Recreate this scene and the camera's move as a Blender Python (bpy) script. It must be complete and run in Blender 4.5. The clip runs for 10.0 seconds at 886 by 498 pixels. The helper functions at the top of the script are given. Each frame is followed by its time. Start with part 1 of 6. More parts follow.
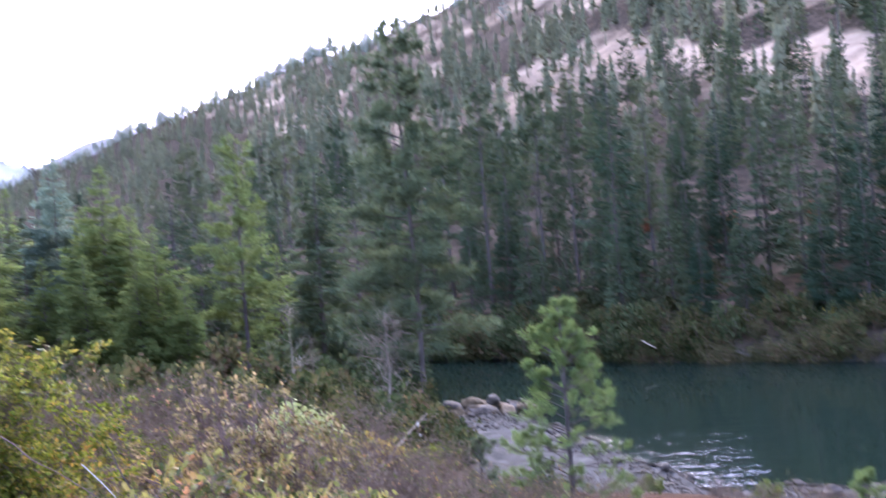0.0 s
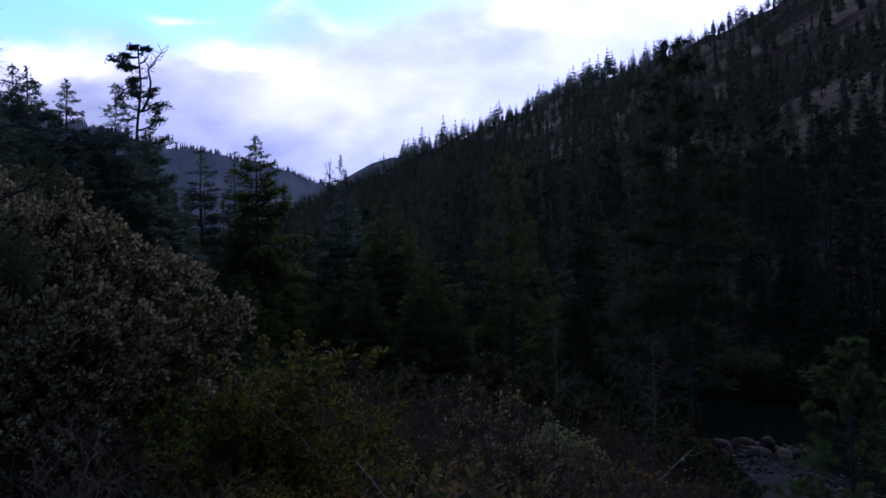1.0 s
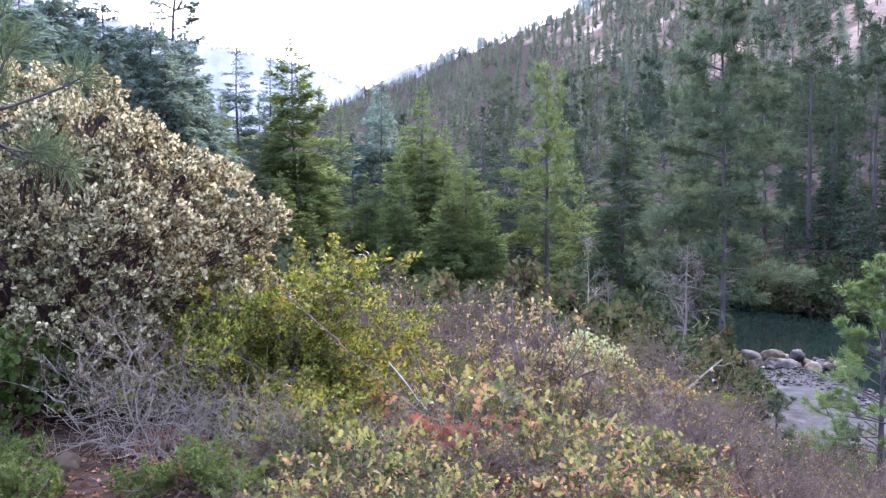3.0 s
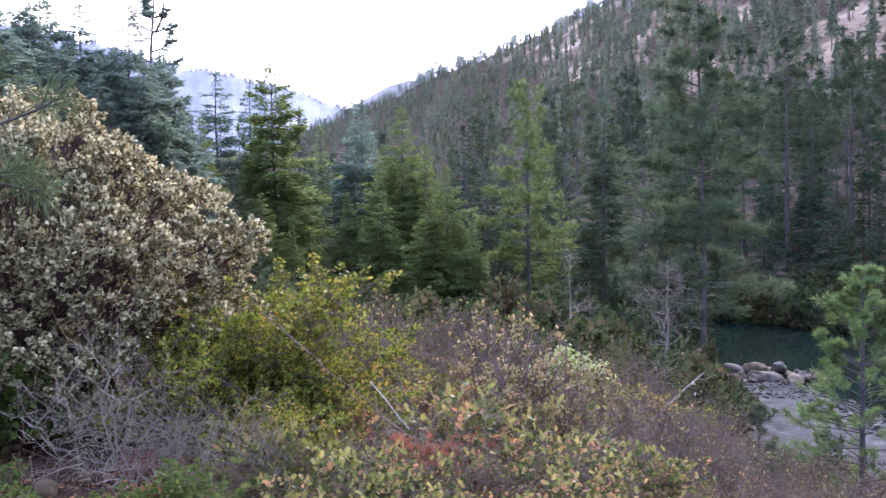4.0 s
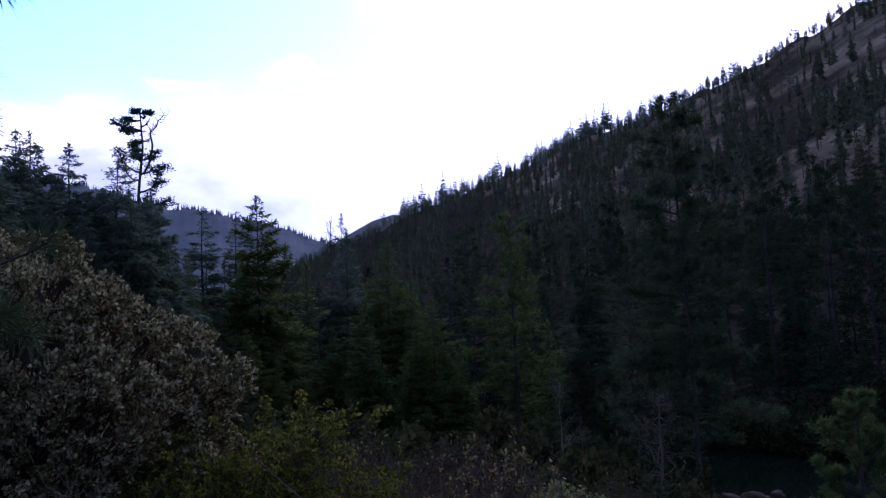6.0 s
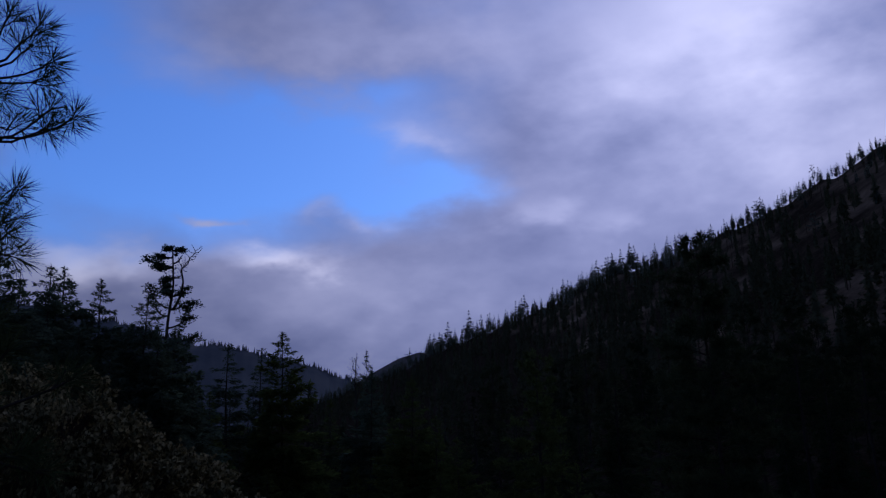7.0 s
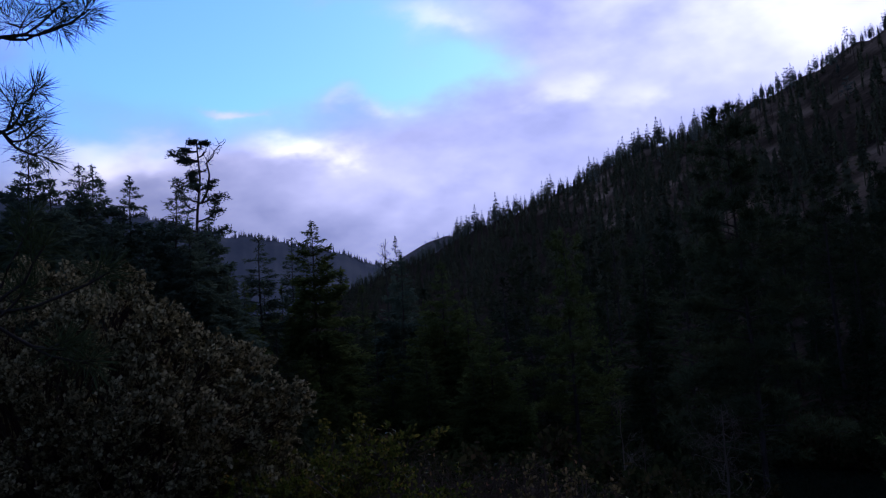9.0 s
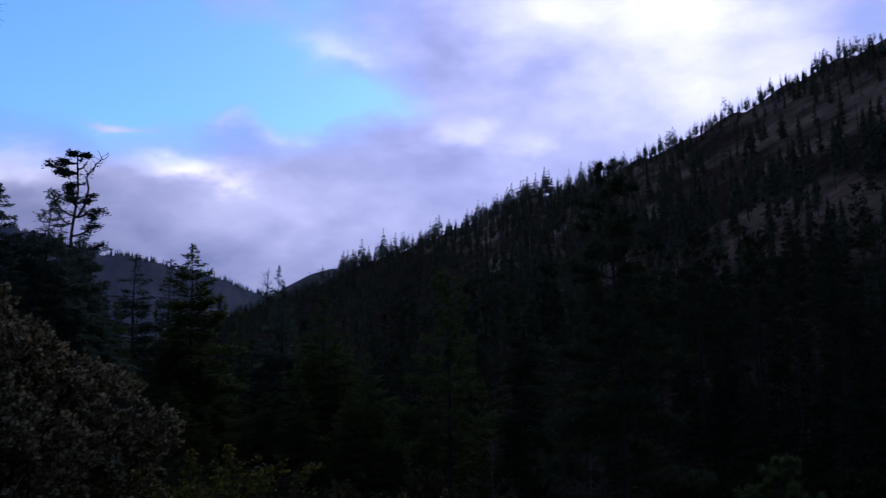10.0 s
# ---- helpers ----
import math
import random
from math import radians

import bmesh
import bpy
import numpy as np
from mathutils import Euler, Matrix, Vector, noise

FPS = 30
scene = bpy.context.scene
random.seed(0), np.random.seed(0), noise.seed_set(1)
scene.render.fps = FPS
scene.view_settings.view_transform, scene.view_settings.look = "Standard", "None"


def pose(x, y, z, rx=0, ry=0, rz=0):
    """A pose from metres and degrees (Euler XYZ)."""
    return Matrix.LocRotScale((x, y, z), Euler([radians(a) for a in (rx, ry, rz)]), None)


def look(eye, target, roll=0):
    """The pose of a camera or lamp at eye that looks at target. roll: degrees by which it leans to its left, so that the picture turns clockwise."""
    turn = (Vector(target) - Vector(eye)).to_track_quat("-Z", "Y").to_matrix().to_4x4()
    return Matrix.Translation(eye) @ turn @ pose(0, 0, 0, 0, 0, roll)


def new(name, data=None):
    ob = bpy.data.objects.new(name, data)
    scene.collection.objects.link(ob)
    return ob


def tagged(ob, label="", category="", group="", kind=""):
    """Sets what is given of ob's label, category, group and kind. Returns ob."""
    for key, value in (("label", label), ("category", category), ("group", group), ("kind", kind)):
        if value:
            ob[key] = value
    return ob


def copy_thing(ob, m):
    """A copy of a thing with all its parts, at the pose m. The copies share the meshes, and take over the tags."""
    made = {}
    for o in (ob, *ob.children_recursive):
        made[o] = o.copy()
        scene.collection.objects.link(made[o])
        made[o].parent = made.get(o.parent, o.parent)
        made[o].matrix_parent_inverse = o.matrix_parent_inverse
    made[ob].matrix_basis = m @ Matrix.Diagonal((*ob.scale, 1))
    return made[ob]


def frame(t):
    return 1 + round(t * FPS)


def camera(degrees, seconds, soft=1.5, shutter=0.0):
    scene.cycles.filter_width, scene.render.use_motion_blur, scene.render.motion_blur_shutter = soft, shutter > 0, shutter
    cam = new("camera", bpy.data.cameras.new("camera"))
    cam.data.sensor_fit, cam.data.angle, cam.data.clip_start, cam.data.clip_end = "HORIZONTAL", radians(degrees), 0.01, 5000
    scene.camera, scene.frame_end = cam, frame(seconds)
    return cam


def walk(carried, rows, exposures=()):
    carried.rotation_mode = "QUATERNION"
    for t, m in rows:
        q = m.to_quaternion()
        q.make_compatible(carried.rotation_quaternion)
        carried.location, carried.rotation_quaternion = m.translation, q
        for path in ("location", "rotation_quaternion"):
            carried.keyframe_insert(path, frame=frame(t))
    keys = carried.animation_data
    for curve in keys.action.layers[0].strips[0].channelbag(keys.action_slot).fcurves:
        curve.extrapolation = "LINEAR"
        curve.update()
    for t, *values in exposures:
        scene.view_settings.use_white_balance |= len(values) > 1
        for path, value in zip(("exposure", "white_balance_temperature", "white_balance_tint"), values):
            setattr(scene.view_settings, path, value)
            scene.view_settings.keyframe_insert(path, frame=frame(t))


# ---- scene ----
cam = camera(52.78, 10.0, soft=1.25, shutter=0.25)
walk(cam, [
    (0.0, pose(-0.004, 0.000, 11.002, 90.18, 4.74, -0.02)),
    (0.5, pose(-0.006, 0.004, 11.006, 96.05, 2.39, 10.10)),
    (1.0, pose(-0.002, 0.002, 11.004, 92.55, 1.61, 17.12)),
    (1.5, pose(0.000, 0.000, 11.000, 90.57, 0.49, 19.03)),
    (2.0, pose(0.003, -0.002, 10.996, 85.63, 0.43, 19.77)),
    (2.2, pose(0.002, -0.002, 10.997, 86.38, -0.21, 18.28)),
    (3.3, pose(-0.006, 0.000, 11.000, 86.81, 1.10, 20.08)),
    (3.5, pose(-0.004, 0.000, 11.000, 87.50, 1.60, 20.24)),
    (4.0, pose(0.014, 0.002, 10.998, 87.74, 1.23, 18.13)),
    (4.5, pose(0.018, 0.004, 11.000, 89.00, 1.82, 15.07)),
    (5.0, pose(0.002, 0.003, 11.016, 93.80, 1.09, 17.20)),
    (5.2, pose(-0.004, 0.002, 11.012, 95.26, 1.06, 18.25)),
    (6.3, pose(-0.006, 0.004, 11.008, 96.78, 2.98, 17.19)),
    (6.5, pose(-0.006, 0.004, 11.008, 99.64, 2.55, 17.76)),
    (7.0, pose(0.000, 0.002, 11.010, 105.06, 1.85, 18.84)),
    (7.5, pose(0.002, 0.000, 11.008, 103.74, 2.31, 19.75)),
    (8.0, pose(0.004, 0.000, 11.006, 101.44, 2.40, 20.32)),
    (8.5, pose(0.006, -0.002, 11.002, 97.98, 3.28, 19.72)),
    (9.0, pose(0.008, -0.002, 11.000, 97.68, 3.82, 20.93)),
    (9.5, pose(0.004, 0.000, 11.002, 98.21, 3.24, 17.89)),
    (10.0, pose(-0.004, 0.002, 11.004, 99.69, 1.02, 13.10)),
], exposures=[(0, 4.01, 6890, 15), (0.3, 3.61, 6890, 15), (0.7, 0.73, 6200, 10), (1, -0.47, 5650, 13), (1.5, 1.48, 6150, 10), (2, 2.71, 6740, 11), (2.2, 3.41, 6890, 15), (3.3, 4.21, 6890, 15), (3.5, 4.18, 6890, 15), (4, 3.76, 6890, 15), (4.5, 3.66, 6890, 15), (4.9, 3.43, 6890, 15), (5.2, 1.96, 6200, 10), (6.3, -0.03, 5610, 17), (6.6, -0.98, 5440, 16), (6.9, -2.24, 5470, 13), (7.5, -1.89, 5470, 13), (8.2, -1.59, 5570, 13), (9, -1.09, 5670, 14), (9.5, -0.99, 5820, 14), (10, -1.34, 5620, 14)])

# ---- light ----
def sky_world():
    """Broken cloud over a blue sky, brightest where the sun stands behind it."""
    world = bpy.data.worlds.new("sky")
    scene.world = world
    world.use_nodes = True
    nt = world.node_tree
    nd, ln = nt.nodes, nt.links
    sky = nd.new("ShaderNodeTexSky")
    sky.sky_type, sky.sun_disc = "NISHITA", False
    sky.sun_elevation, sky.sun_rotation = radians(SUN_EL), radians(-SUN_AZ)
    sky.air_density, sky.dust_density, sky.ozone_density = 1.3, 0.3, 3.0
    tc = nd.new("ShaderNodeTexCoord")

    def op(kind, a, b=None, c=None, clamp=False):
        n = nd.new("ShaderNodeMath")
        n.operation, n.use_clamp = kind, clamp
        for i, v in enumerate((a, b, c)):
            if v is None:
                continue
            if isinstance(v, (int, float)):
                n.inputs[i].default_value = v
            else:
                ln.new(v, n.inputs[i])
        return n.outputs[0]

    def noise_at(vec, scale, detail, rough=0.55):
        n = nd.new("ShaderNodeTexNoise")
        n.inputs["Scale"].default_value, n.inputs["Detail"].default_value = scale, detail
        n.inputs["Roughness"].default_value = rough
        ln.new(vec, n.inputs["Vector"])
        return n.outputs["Fac"]

    sep = nd.new("ShaderNodeSeparateXYZ")
    ln.new(tc.outputs["Generated"], sep.inputs[0])
    x, y, z = sep.outputs
    az = op("MULTIPLY", op("ARCTAN2", op("MULTIPLY", x, -1.0), y), 57.3)
    el = op("MULTIPLY", op("ARCSINE", z), 57.3)
    squash = nd.new("ShaderNodeMapping")
    squash.inputs["Scale"].default_value = (1, 1, 1.9)
    squash.inputs["Rotation"].default_value = (0, 0.25, 0)
    ln.new(tc.outputs["Generated"], squash.inputs[0])
    big = noise_at(squash.outputs[0], 4.2, 6)
    fine = noise_at(squash.outputs[0], 11, 4, 0.5)
    waz = op("ADD", az, op("MULTIPLY", op("SUBTRACT", big, 0.5), 16.0))
    wel = op("ADD", el, op("MULTIPLY", op("SUBTRACT", fine, 0.5), 5.0))

    # cloud is brightest round the sun behind it and dims away from it
    dot = nd.new("ShaderNodeVectorMath")
    dot.operation = "DOT_PRODUCT"
    ln.new(tc.outputs["Generated"], dot.inputs[0])
    dot.inputs[1].default_value = (-math.sin(radians(SUN_AZ)) * math.cos(radians(SUN_EL)), math.cos(radians(SUN_AZ)) * math.cos(radians(SUN_EL)), math.sin(radians(SUN_EL)))
    ang = op("DIVIDE", op("ARCCOSINE", dot.outputs["Value"]), radians(42))
    toward_sun = op("ADD", op("MULTIPLY", op("EXPONENT", op("MULTIPLY", op("MULTIPLY", ang, ang), -1.0)), 2.25), 0.4)

    def blob(a, e, sa, se):
        u = op("DIVIDE", op("SUBTRACT", waz, a), sa)
        v = op("DIVIDE", op("SUBTRACT", wel, e), se)
        return op("EXPONENT", op("MULTIPLY", op("ADD", op("MULTIPLY", u, u), op("MULTIPLY", v, v)), -1.0))

    def total(blobs):
        out = 0.0
        for w, *b in blobs:
            out = op("ADD", op("MULTIPLY", blob(*b), w), out)
        return out

    cover = op("ADD", op("MULTIPLY", op("SUBTRACT", big, 0.5), 1.3), op("MULTIPLY", op("SUBTRACT", fine, 0.5), 0.45))
    cover = op("ADD", op("ADD", cover, 0.5), total(CLOUD_COVER))
    mask = nd.new("ShaderNodeMapRange")
    mask.interpolation_type = "SMOOTHSTEP"
    mask.inputs[1].default_value, mask.inputs[2].default_value = -0.45, 1.05
    ln.new(cover, mask.inputs[0])
    lit = op("ADD", op("ADD", op("MULTIPLY", op("SUBTRACT", fine, 0.5), 0.3), op("MULTIPLY", op("SUBTRACT", big, 0.5), 0.36)), total(CLOUD_LIT))
    lit = op("MAXIMUM", op("ADD", lit, 0.46), 0.2)
    tint = nd.new("ShaderNodeMix")
    tint.data_type = "RGBA"
    tint.inputs["A"].default_value, tint.inputs["B"].default_value = (0.43, 0.478, 0.92, 1), (1.0, 0.91, 1.03, 1)
    ln.new(op("MULTIPLY", op("SUBTRACT", lit, 0.28), 1.35, clamp=True), tint.inputs["Factor"])
    cloud = nd.new("ShaderNodeVectorMath")
    cloud.operation = "SCALE"
    ln.new(tint.outputs["Result"], cloud.inputs[0])
    ln.new(op("MULTIPLY", op("MULTIPLY", lit, toward_sun), CLOUD_GAIN), cloud.inputs["Scale"])
    blue = nd.new("ShaderNodeVectorMath")
    blue.operation = "MULTIPLY"
    blue.inputs[1].default_value = BLUE_GAIN
    ln.new(sky.outputs[0], blue.inputs[0])
    mix = nd.new("ShaderNodeMix")
    mix.data_type = "RGBA"
    ln.new(mask.outputs[0], mix.inputs["Factor"])
    ln.new(blue.outputs[0], mix.inputs["A"])
    ln.new(cloud.outputs[0], mix.inputs["B"])
    ln.new(mix.outputs["Result"], nd["Background"].inputs[0])
    nd["Background"].inputs[1].default_value = 0.1


SUN_AZ, SUN_EL = 0.0, 30.0
CLOUD_GAIN = 18.8
BLUE_GAIN = (2.12, 2.85, 4.7)
# weight, azimuth, elevation, width, height
CLOUD_COVER = [(-1.25, 32, 20.5, 10, 4.0), (-0.9, 19.5, 18.6, 4.5, 1.3), (-0.9, 43, 24, 8, 8), (-0.6, 24, 22.5, 5, 2.5), (0.75, 26, 28.5, 11, 3.2), (0.55, 21, 22.3, 2.6, 1.2), (0.5, 25, 17.4, 2.0, 1.0), (0.9, 5, 20, 9, 9), (0.7, -8, 26, 14, 12), (0.9, 32, 11.5, 16, 2.8), (0.85, 31.8, 16.9, 2.0, 0.3), (0.7, 14, 12, 14, 5), (0.5, 24, 7, 8, 3)]
CLOUD_LIT = [(0.3, 31.8, 16.9, 2.5, 0.8), (0.34, -1, 27, 10, 5.5), (0.14, -6, 20, 8, 5), (0.42, 29.8, 14.7, 3.0, 0.9), (0.5, 41, 13.8, 5.0, 1.4), (0.06, 24, 13, 9, 3), (0.06, 26, 28.5, 11, 3), (0.14, 12, 17.4, 2.2, 0.9), (0.1, 8, 16.4, 2.0, 0.8), (0.2, 24.5, 17.6, 2.0, 0.9), (0.22, 21, 22.3, 2.5, 1.2), (0.06, 30, 11, 20, 4)]
sky_world()
sun = new("sun", bpy.data.lights.new("sun", "SUN"))
sun.data.energy, sun.data.angle, sun.data.color = 0.8, radians(20), (1, 0.93, 0.86)
sun.matrix_world = look((200 * math.sin(radians(-SUN_AZ)) * math.cos(radians(SUN_EL)), 200 * math.cos(radians(SUN_EL)), 200 * math.sin(radians(SUN_EL))), (0, 0, 0))


# ---- materials ----
def nodes_of(name):
    m = bpy.data.materials.new(name)
    m.use_nodes = True
    t = m.node_tree
    return m, t.nodes, t.links, t.nodes["Principled BSDF"]


def ramp_node(nd, ln, fac, stops):
    r = nd.new("ShaderNodeValToRGB")
    while len(r.color_ramp.elements) < len(stops):
        r.color_ramp.elements.new(0.5)
    for e, (p, c) in zip(r.color_ramp.elements, stops):
        e.position, e.color = p, (*c, 1)
    ln.new(fac, r.inputs[0])
    return r.outputs[0]


def tex_noise(nd, ln, scale, detail=4, vec=None, rough=0.55):
    n = nd.new("ShaderNodeTexNoise")
    n.inputs["Scale"].default_value, n.inputs["Detail"].default_value = scale, detail
    n.inputs["Roughness"].default_value = rough
    if vec is not None:
        ln.new(vec, n.inputs["Vector"])
    return n.outputs["Fac"]


def math_node(nd, ln, kind, a, b):
    n = nd.new("ShaderNodeMath")
    n.operation = kind
    for i, v in enumerate((a, b)):
        if isinstance(v, (int, float)):
            n.inputs[i].default_value = v
        else:
            ln.new(v, n.inputs[i])
    return n.outputs[0]


def leaf_material(name, stops, through_light=0.25, rough=0.6, patch=0.5, vary=0.5, gloss=0.0, by_tree=0.22):
    """Foliage: the tone varies leaf by leaf, patch by patch and plant by plant; thin enough to glow against the light."""
    m, nd, ln, b = nodes_of(name)
    geo, obj, pos = nd.new("ShaderNodeNewGeometry"), nd.new("ShaderNodeObjectInfo"), nd.new("ShaderNodeNewGeometry")
    patches = tex_noise(nd, ln, patch, 3, pos.outputs["Position"])
    f = math_node(nd, ln, "ADD", math_node(nd, ln, "MULTIPLY", geo.outputs["Random Per Island"], vary), math_node(nd, ln, "MULTIPLY", patches, 1.1 - vary))
    f = math_node(nd, ln, "ADD", f, math_node(nd, ln, "MULTIPLY", math_node(nd, ln, "SUBTRACT", obj.outputs["Random"], 0.6), by_tree))
    col = ramp_node(nd, ln, f, stops)
    ln.new(col, b.inputs["Base Color"])
    b.inputs["Roughness"].default_value = rough
    b.inputs["Specular IOR Level"].default_value = gloss
    tr = nd.new("ShaderNodeBsdfTranslucent")
    ln.new(col, tr.inputs[0])
    mx = nd.new("ShaderNodeMixShader")
    mx.inputs[0].default_value = through_light
    ln.new(b.outputs[0], mx.inputs[1])
    ln.new(tr.outputs[0], mx.inputs[2])
    ln.new(mx.outputs[0], nd["Material Output"].inputs[0])
    return m


def bark_material(name, dark, light, scale=6.0, stretch=0.2):
    m, nd, ln, b = nodes_of(name)
    tc, mp = nd.new("ShaderNodeTexCoord"), nd.new("ShaderNodeMapping")
    mp.inputs["Scale"].default_value = (1, 1, stretch)
    ln.new(tc.outputs["Object"], mp.inputs[0])
    n1 = tex_noise(nd, ln, scale, 6, mp.outputs[0], 0.65)
    n2 = tex_noise(nd, ln, scale * 0.15, 3, tc.outputs["Object"])
    f = math_node(nd, ln, "ADD", math_node(nd, ln, "MULTIPLY", n1, 0.7), math_node(nd, ln, "MULTIPLY", n2, 0.4))
    ln.new(ramp_node(nd, ln, f, [(0.3, dark), (0.75, light)]), b.inputs["Base Color"])
    b.inputs["Roughness"].default_value = 0.9
    b.inputs["Specular IOR Level"].default_value = 0.04
    bp = nd.new("ShaderNodeBump")
    bp.inputs["Strength"].default_value, bp.inputs["Distance"].default_value = 0.7, 0.02
    ln.new(n1, bp.inputs["Height"])
    ln.new(bp.outputs[0], b.inputs["Normal"])
    return m


def stone_material(name, stops, scale=2.0):
    m, nd, ln, b = nodes_of(name)
    tc, ob = nd.new("ShaderNodeTexCoord"), nd.new("ShaderNodeObjectInfo")
    n1 = tex_noise(nd, ln, scale, 8, tc.outputs["Object"], 0.65)
    n2 = tex_noise(nd, ln, scale * 8, 4, tc.outputs["Object"])
    f = math_node(nd, ln, "ADD", math_node(nd, ln, "MULTIPLY", n1, 0.75), math_node(nd, ln, "MULTIPLY", n2, 0.25))
    f = math_node(nd, ln, "ADD", f, math_node(nd, ln, "MULTIPLY", math_node(nd, ln, "SUBTRACT", ob.outputs["Random"], 0.5), 0.2))
    ln.new(ramp_node(nd, ln, f, stops), b.inputs["Base Color"])
    b.inputs["Roughness"].default_value = 0.85
    b.inputs["Specular IOR Level"].default_value = 0.1
    bp = nd.new("ShaderNodeBump")
    bp.inputs["Strength"].default_value, bp.inputs["Distance"].default_value = 0.6, 0.03
    ln.new(f, bp.inputs["Height"])
    ln.new(bp.outputs[0], b.inputs["Normal"])
    return m


def ground_material():
    """Leaf litter near by, gravel along the water, dry grass and reddish soil on the far hill."""
    m, nd, ln, b = nodes_of("hillside_soil")
    g = nd.new("ShaderNodeNewGeometry")
    P = g.outputs["Position"]
    sep = nd.new("ShaderNodeSeparateXYZ")
    ln.new(P, sep.inputs[0])
    n_f, n_m, n_l = tex_noise(nd, ln, 14, 6, P, 0.7), tex_noise(nd, ln, 1.1, 5, P), tex_noise(nd, ln, 0.02, 7, P, 0.65)
    litter = ramp_node(nd, ln, math_node(nd, ln, "ADD", math_node(nd, ln, "MULTIPLY", n_f, 0.6), math_node(nd, ln, "MULTIPLY", n_m, 0.4)),
                       [(0.3, (0.011, 0.008, 0.006)), (0.48, (0.03, 0.019, 0.012)), (0.6, (0.052, 0.032, 0.02)), (0.75, (0.085, 0.056, 0.036))])
    gravel = ramp_node(nd, ln, math_node(nd, ln, "ADD", math_node(nd, ln, "MULTIPLY", n_f, 0.5), math_node(nd, ln, "MULTIPLY", n_m, 0.5)),
                       [(0.35, (0.02, 0.0188, 0.0152)), (0.5, (0.042, 0.039, 0.032)), (0.65, (0.078, 0.072, 0.06))])
    n_g = tex_noise(nd, ln, 0.35, 6, P, 0.7)
    grass = ramp_node(nd, ln, math_node(nd, ln, "ADD", math_node(nd, ln, "MULTIPLY", n_l, 0.6), math_node(nd, ln, "MULTIPLY", n_g, 0.4)),
                      [(0.34, (0.075, 0.053, 0.034)), (0.46, (0.15, 0.104, 0.066)), (0.56, (0.21, 0.146, 0.094)), (0.68, (0.28, 0.196, 0.128))])

    def mix(fac, a, c):
        n = nd.new("ShaderNodeMix")
        n.data_type = "RGBA"
        ln.new(fac, n.inputs["Factor"])
        ln.new(a, n.inputs["A"])
        ln.new(c, n.inputs["B"])
        return n.outputs["Result"]

    def step(v, lo, hi):
        n = nd.new("ShaderNodeMapRange")
        n.inputs[1].default_value, n.inputs[2].default_value = lo, hi
        ln.new(v, n.inputs[0])
        return n.outputs[0]

    zz = math_node(nd, ln, "ADD", sep.outputs[2], math_node(nd, ln, "MULTIPLY", math_node(nd, ln, "SUBTRACT", n_m, 0.5), 0.8))
    col = mix(step(zz, 0.55, 1.2), gravel, litter)
    at = nd.new("ShaderNodeAttribute")
    at.attribute_name = "open_slope"
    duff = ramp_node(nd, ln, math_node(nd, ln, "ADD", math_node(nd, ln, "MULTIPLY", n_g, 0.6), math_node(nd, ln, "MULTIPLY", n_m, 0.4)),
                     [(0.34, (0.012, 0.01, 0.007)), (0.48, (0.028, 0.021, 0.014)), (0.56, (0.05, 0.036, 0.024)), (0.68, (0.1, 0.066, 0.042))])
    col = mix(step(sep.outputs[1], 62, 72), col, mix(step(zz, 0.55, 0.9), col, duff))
    open_f = math_node(nd, ln, "ADD", at.outputs["Fac"], math_node(nd, ln, "MULTIPLY", math_node(nd, ln, "SUBTRACT", n_l, 0.5), 2.0))
    col = mix(step(open_f, 0.3, 0.8), col, grass)
    ln.new(col, b.inputs["Base Color"])
    b.inputs["Roughness"].default_value = 0.9
    b.inputs["Specular IOR Level"].default_value = 0.0
    bp = nd.new("ShaderNodeBump")
    bp.inputs["Strength"].default_value, bp.inputs["Distance"].default_value = 0.8, 0.04
    ln.new(n_f, bp.inputs["Height"])
    ln.new(bp.outputs[0], b.inputs["Normal"])
    return m


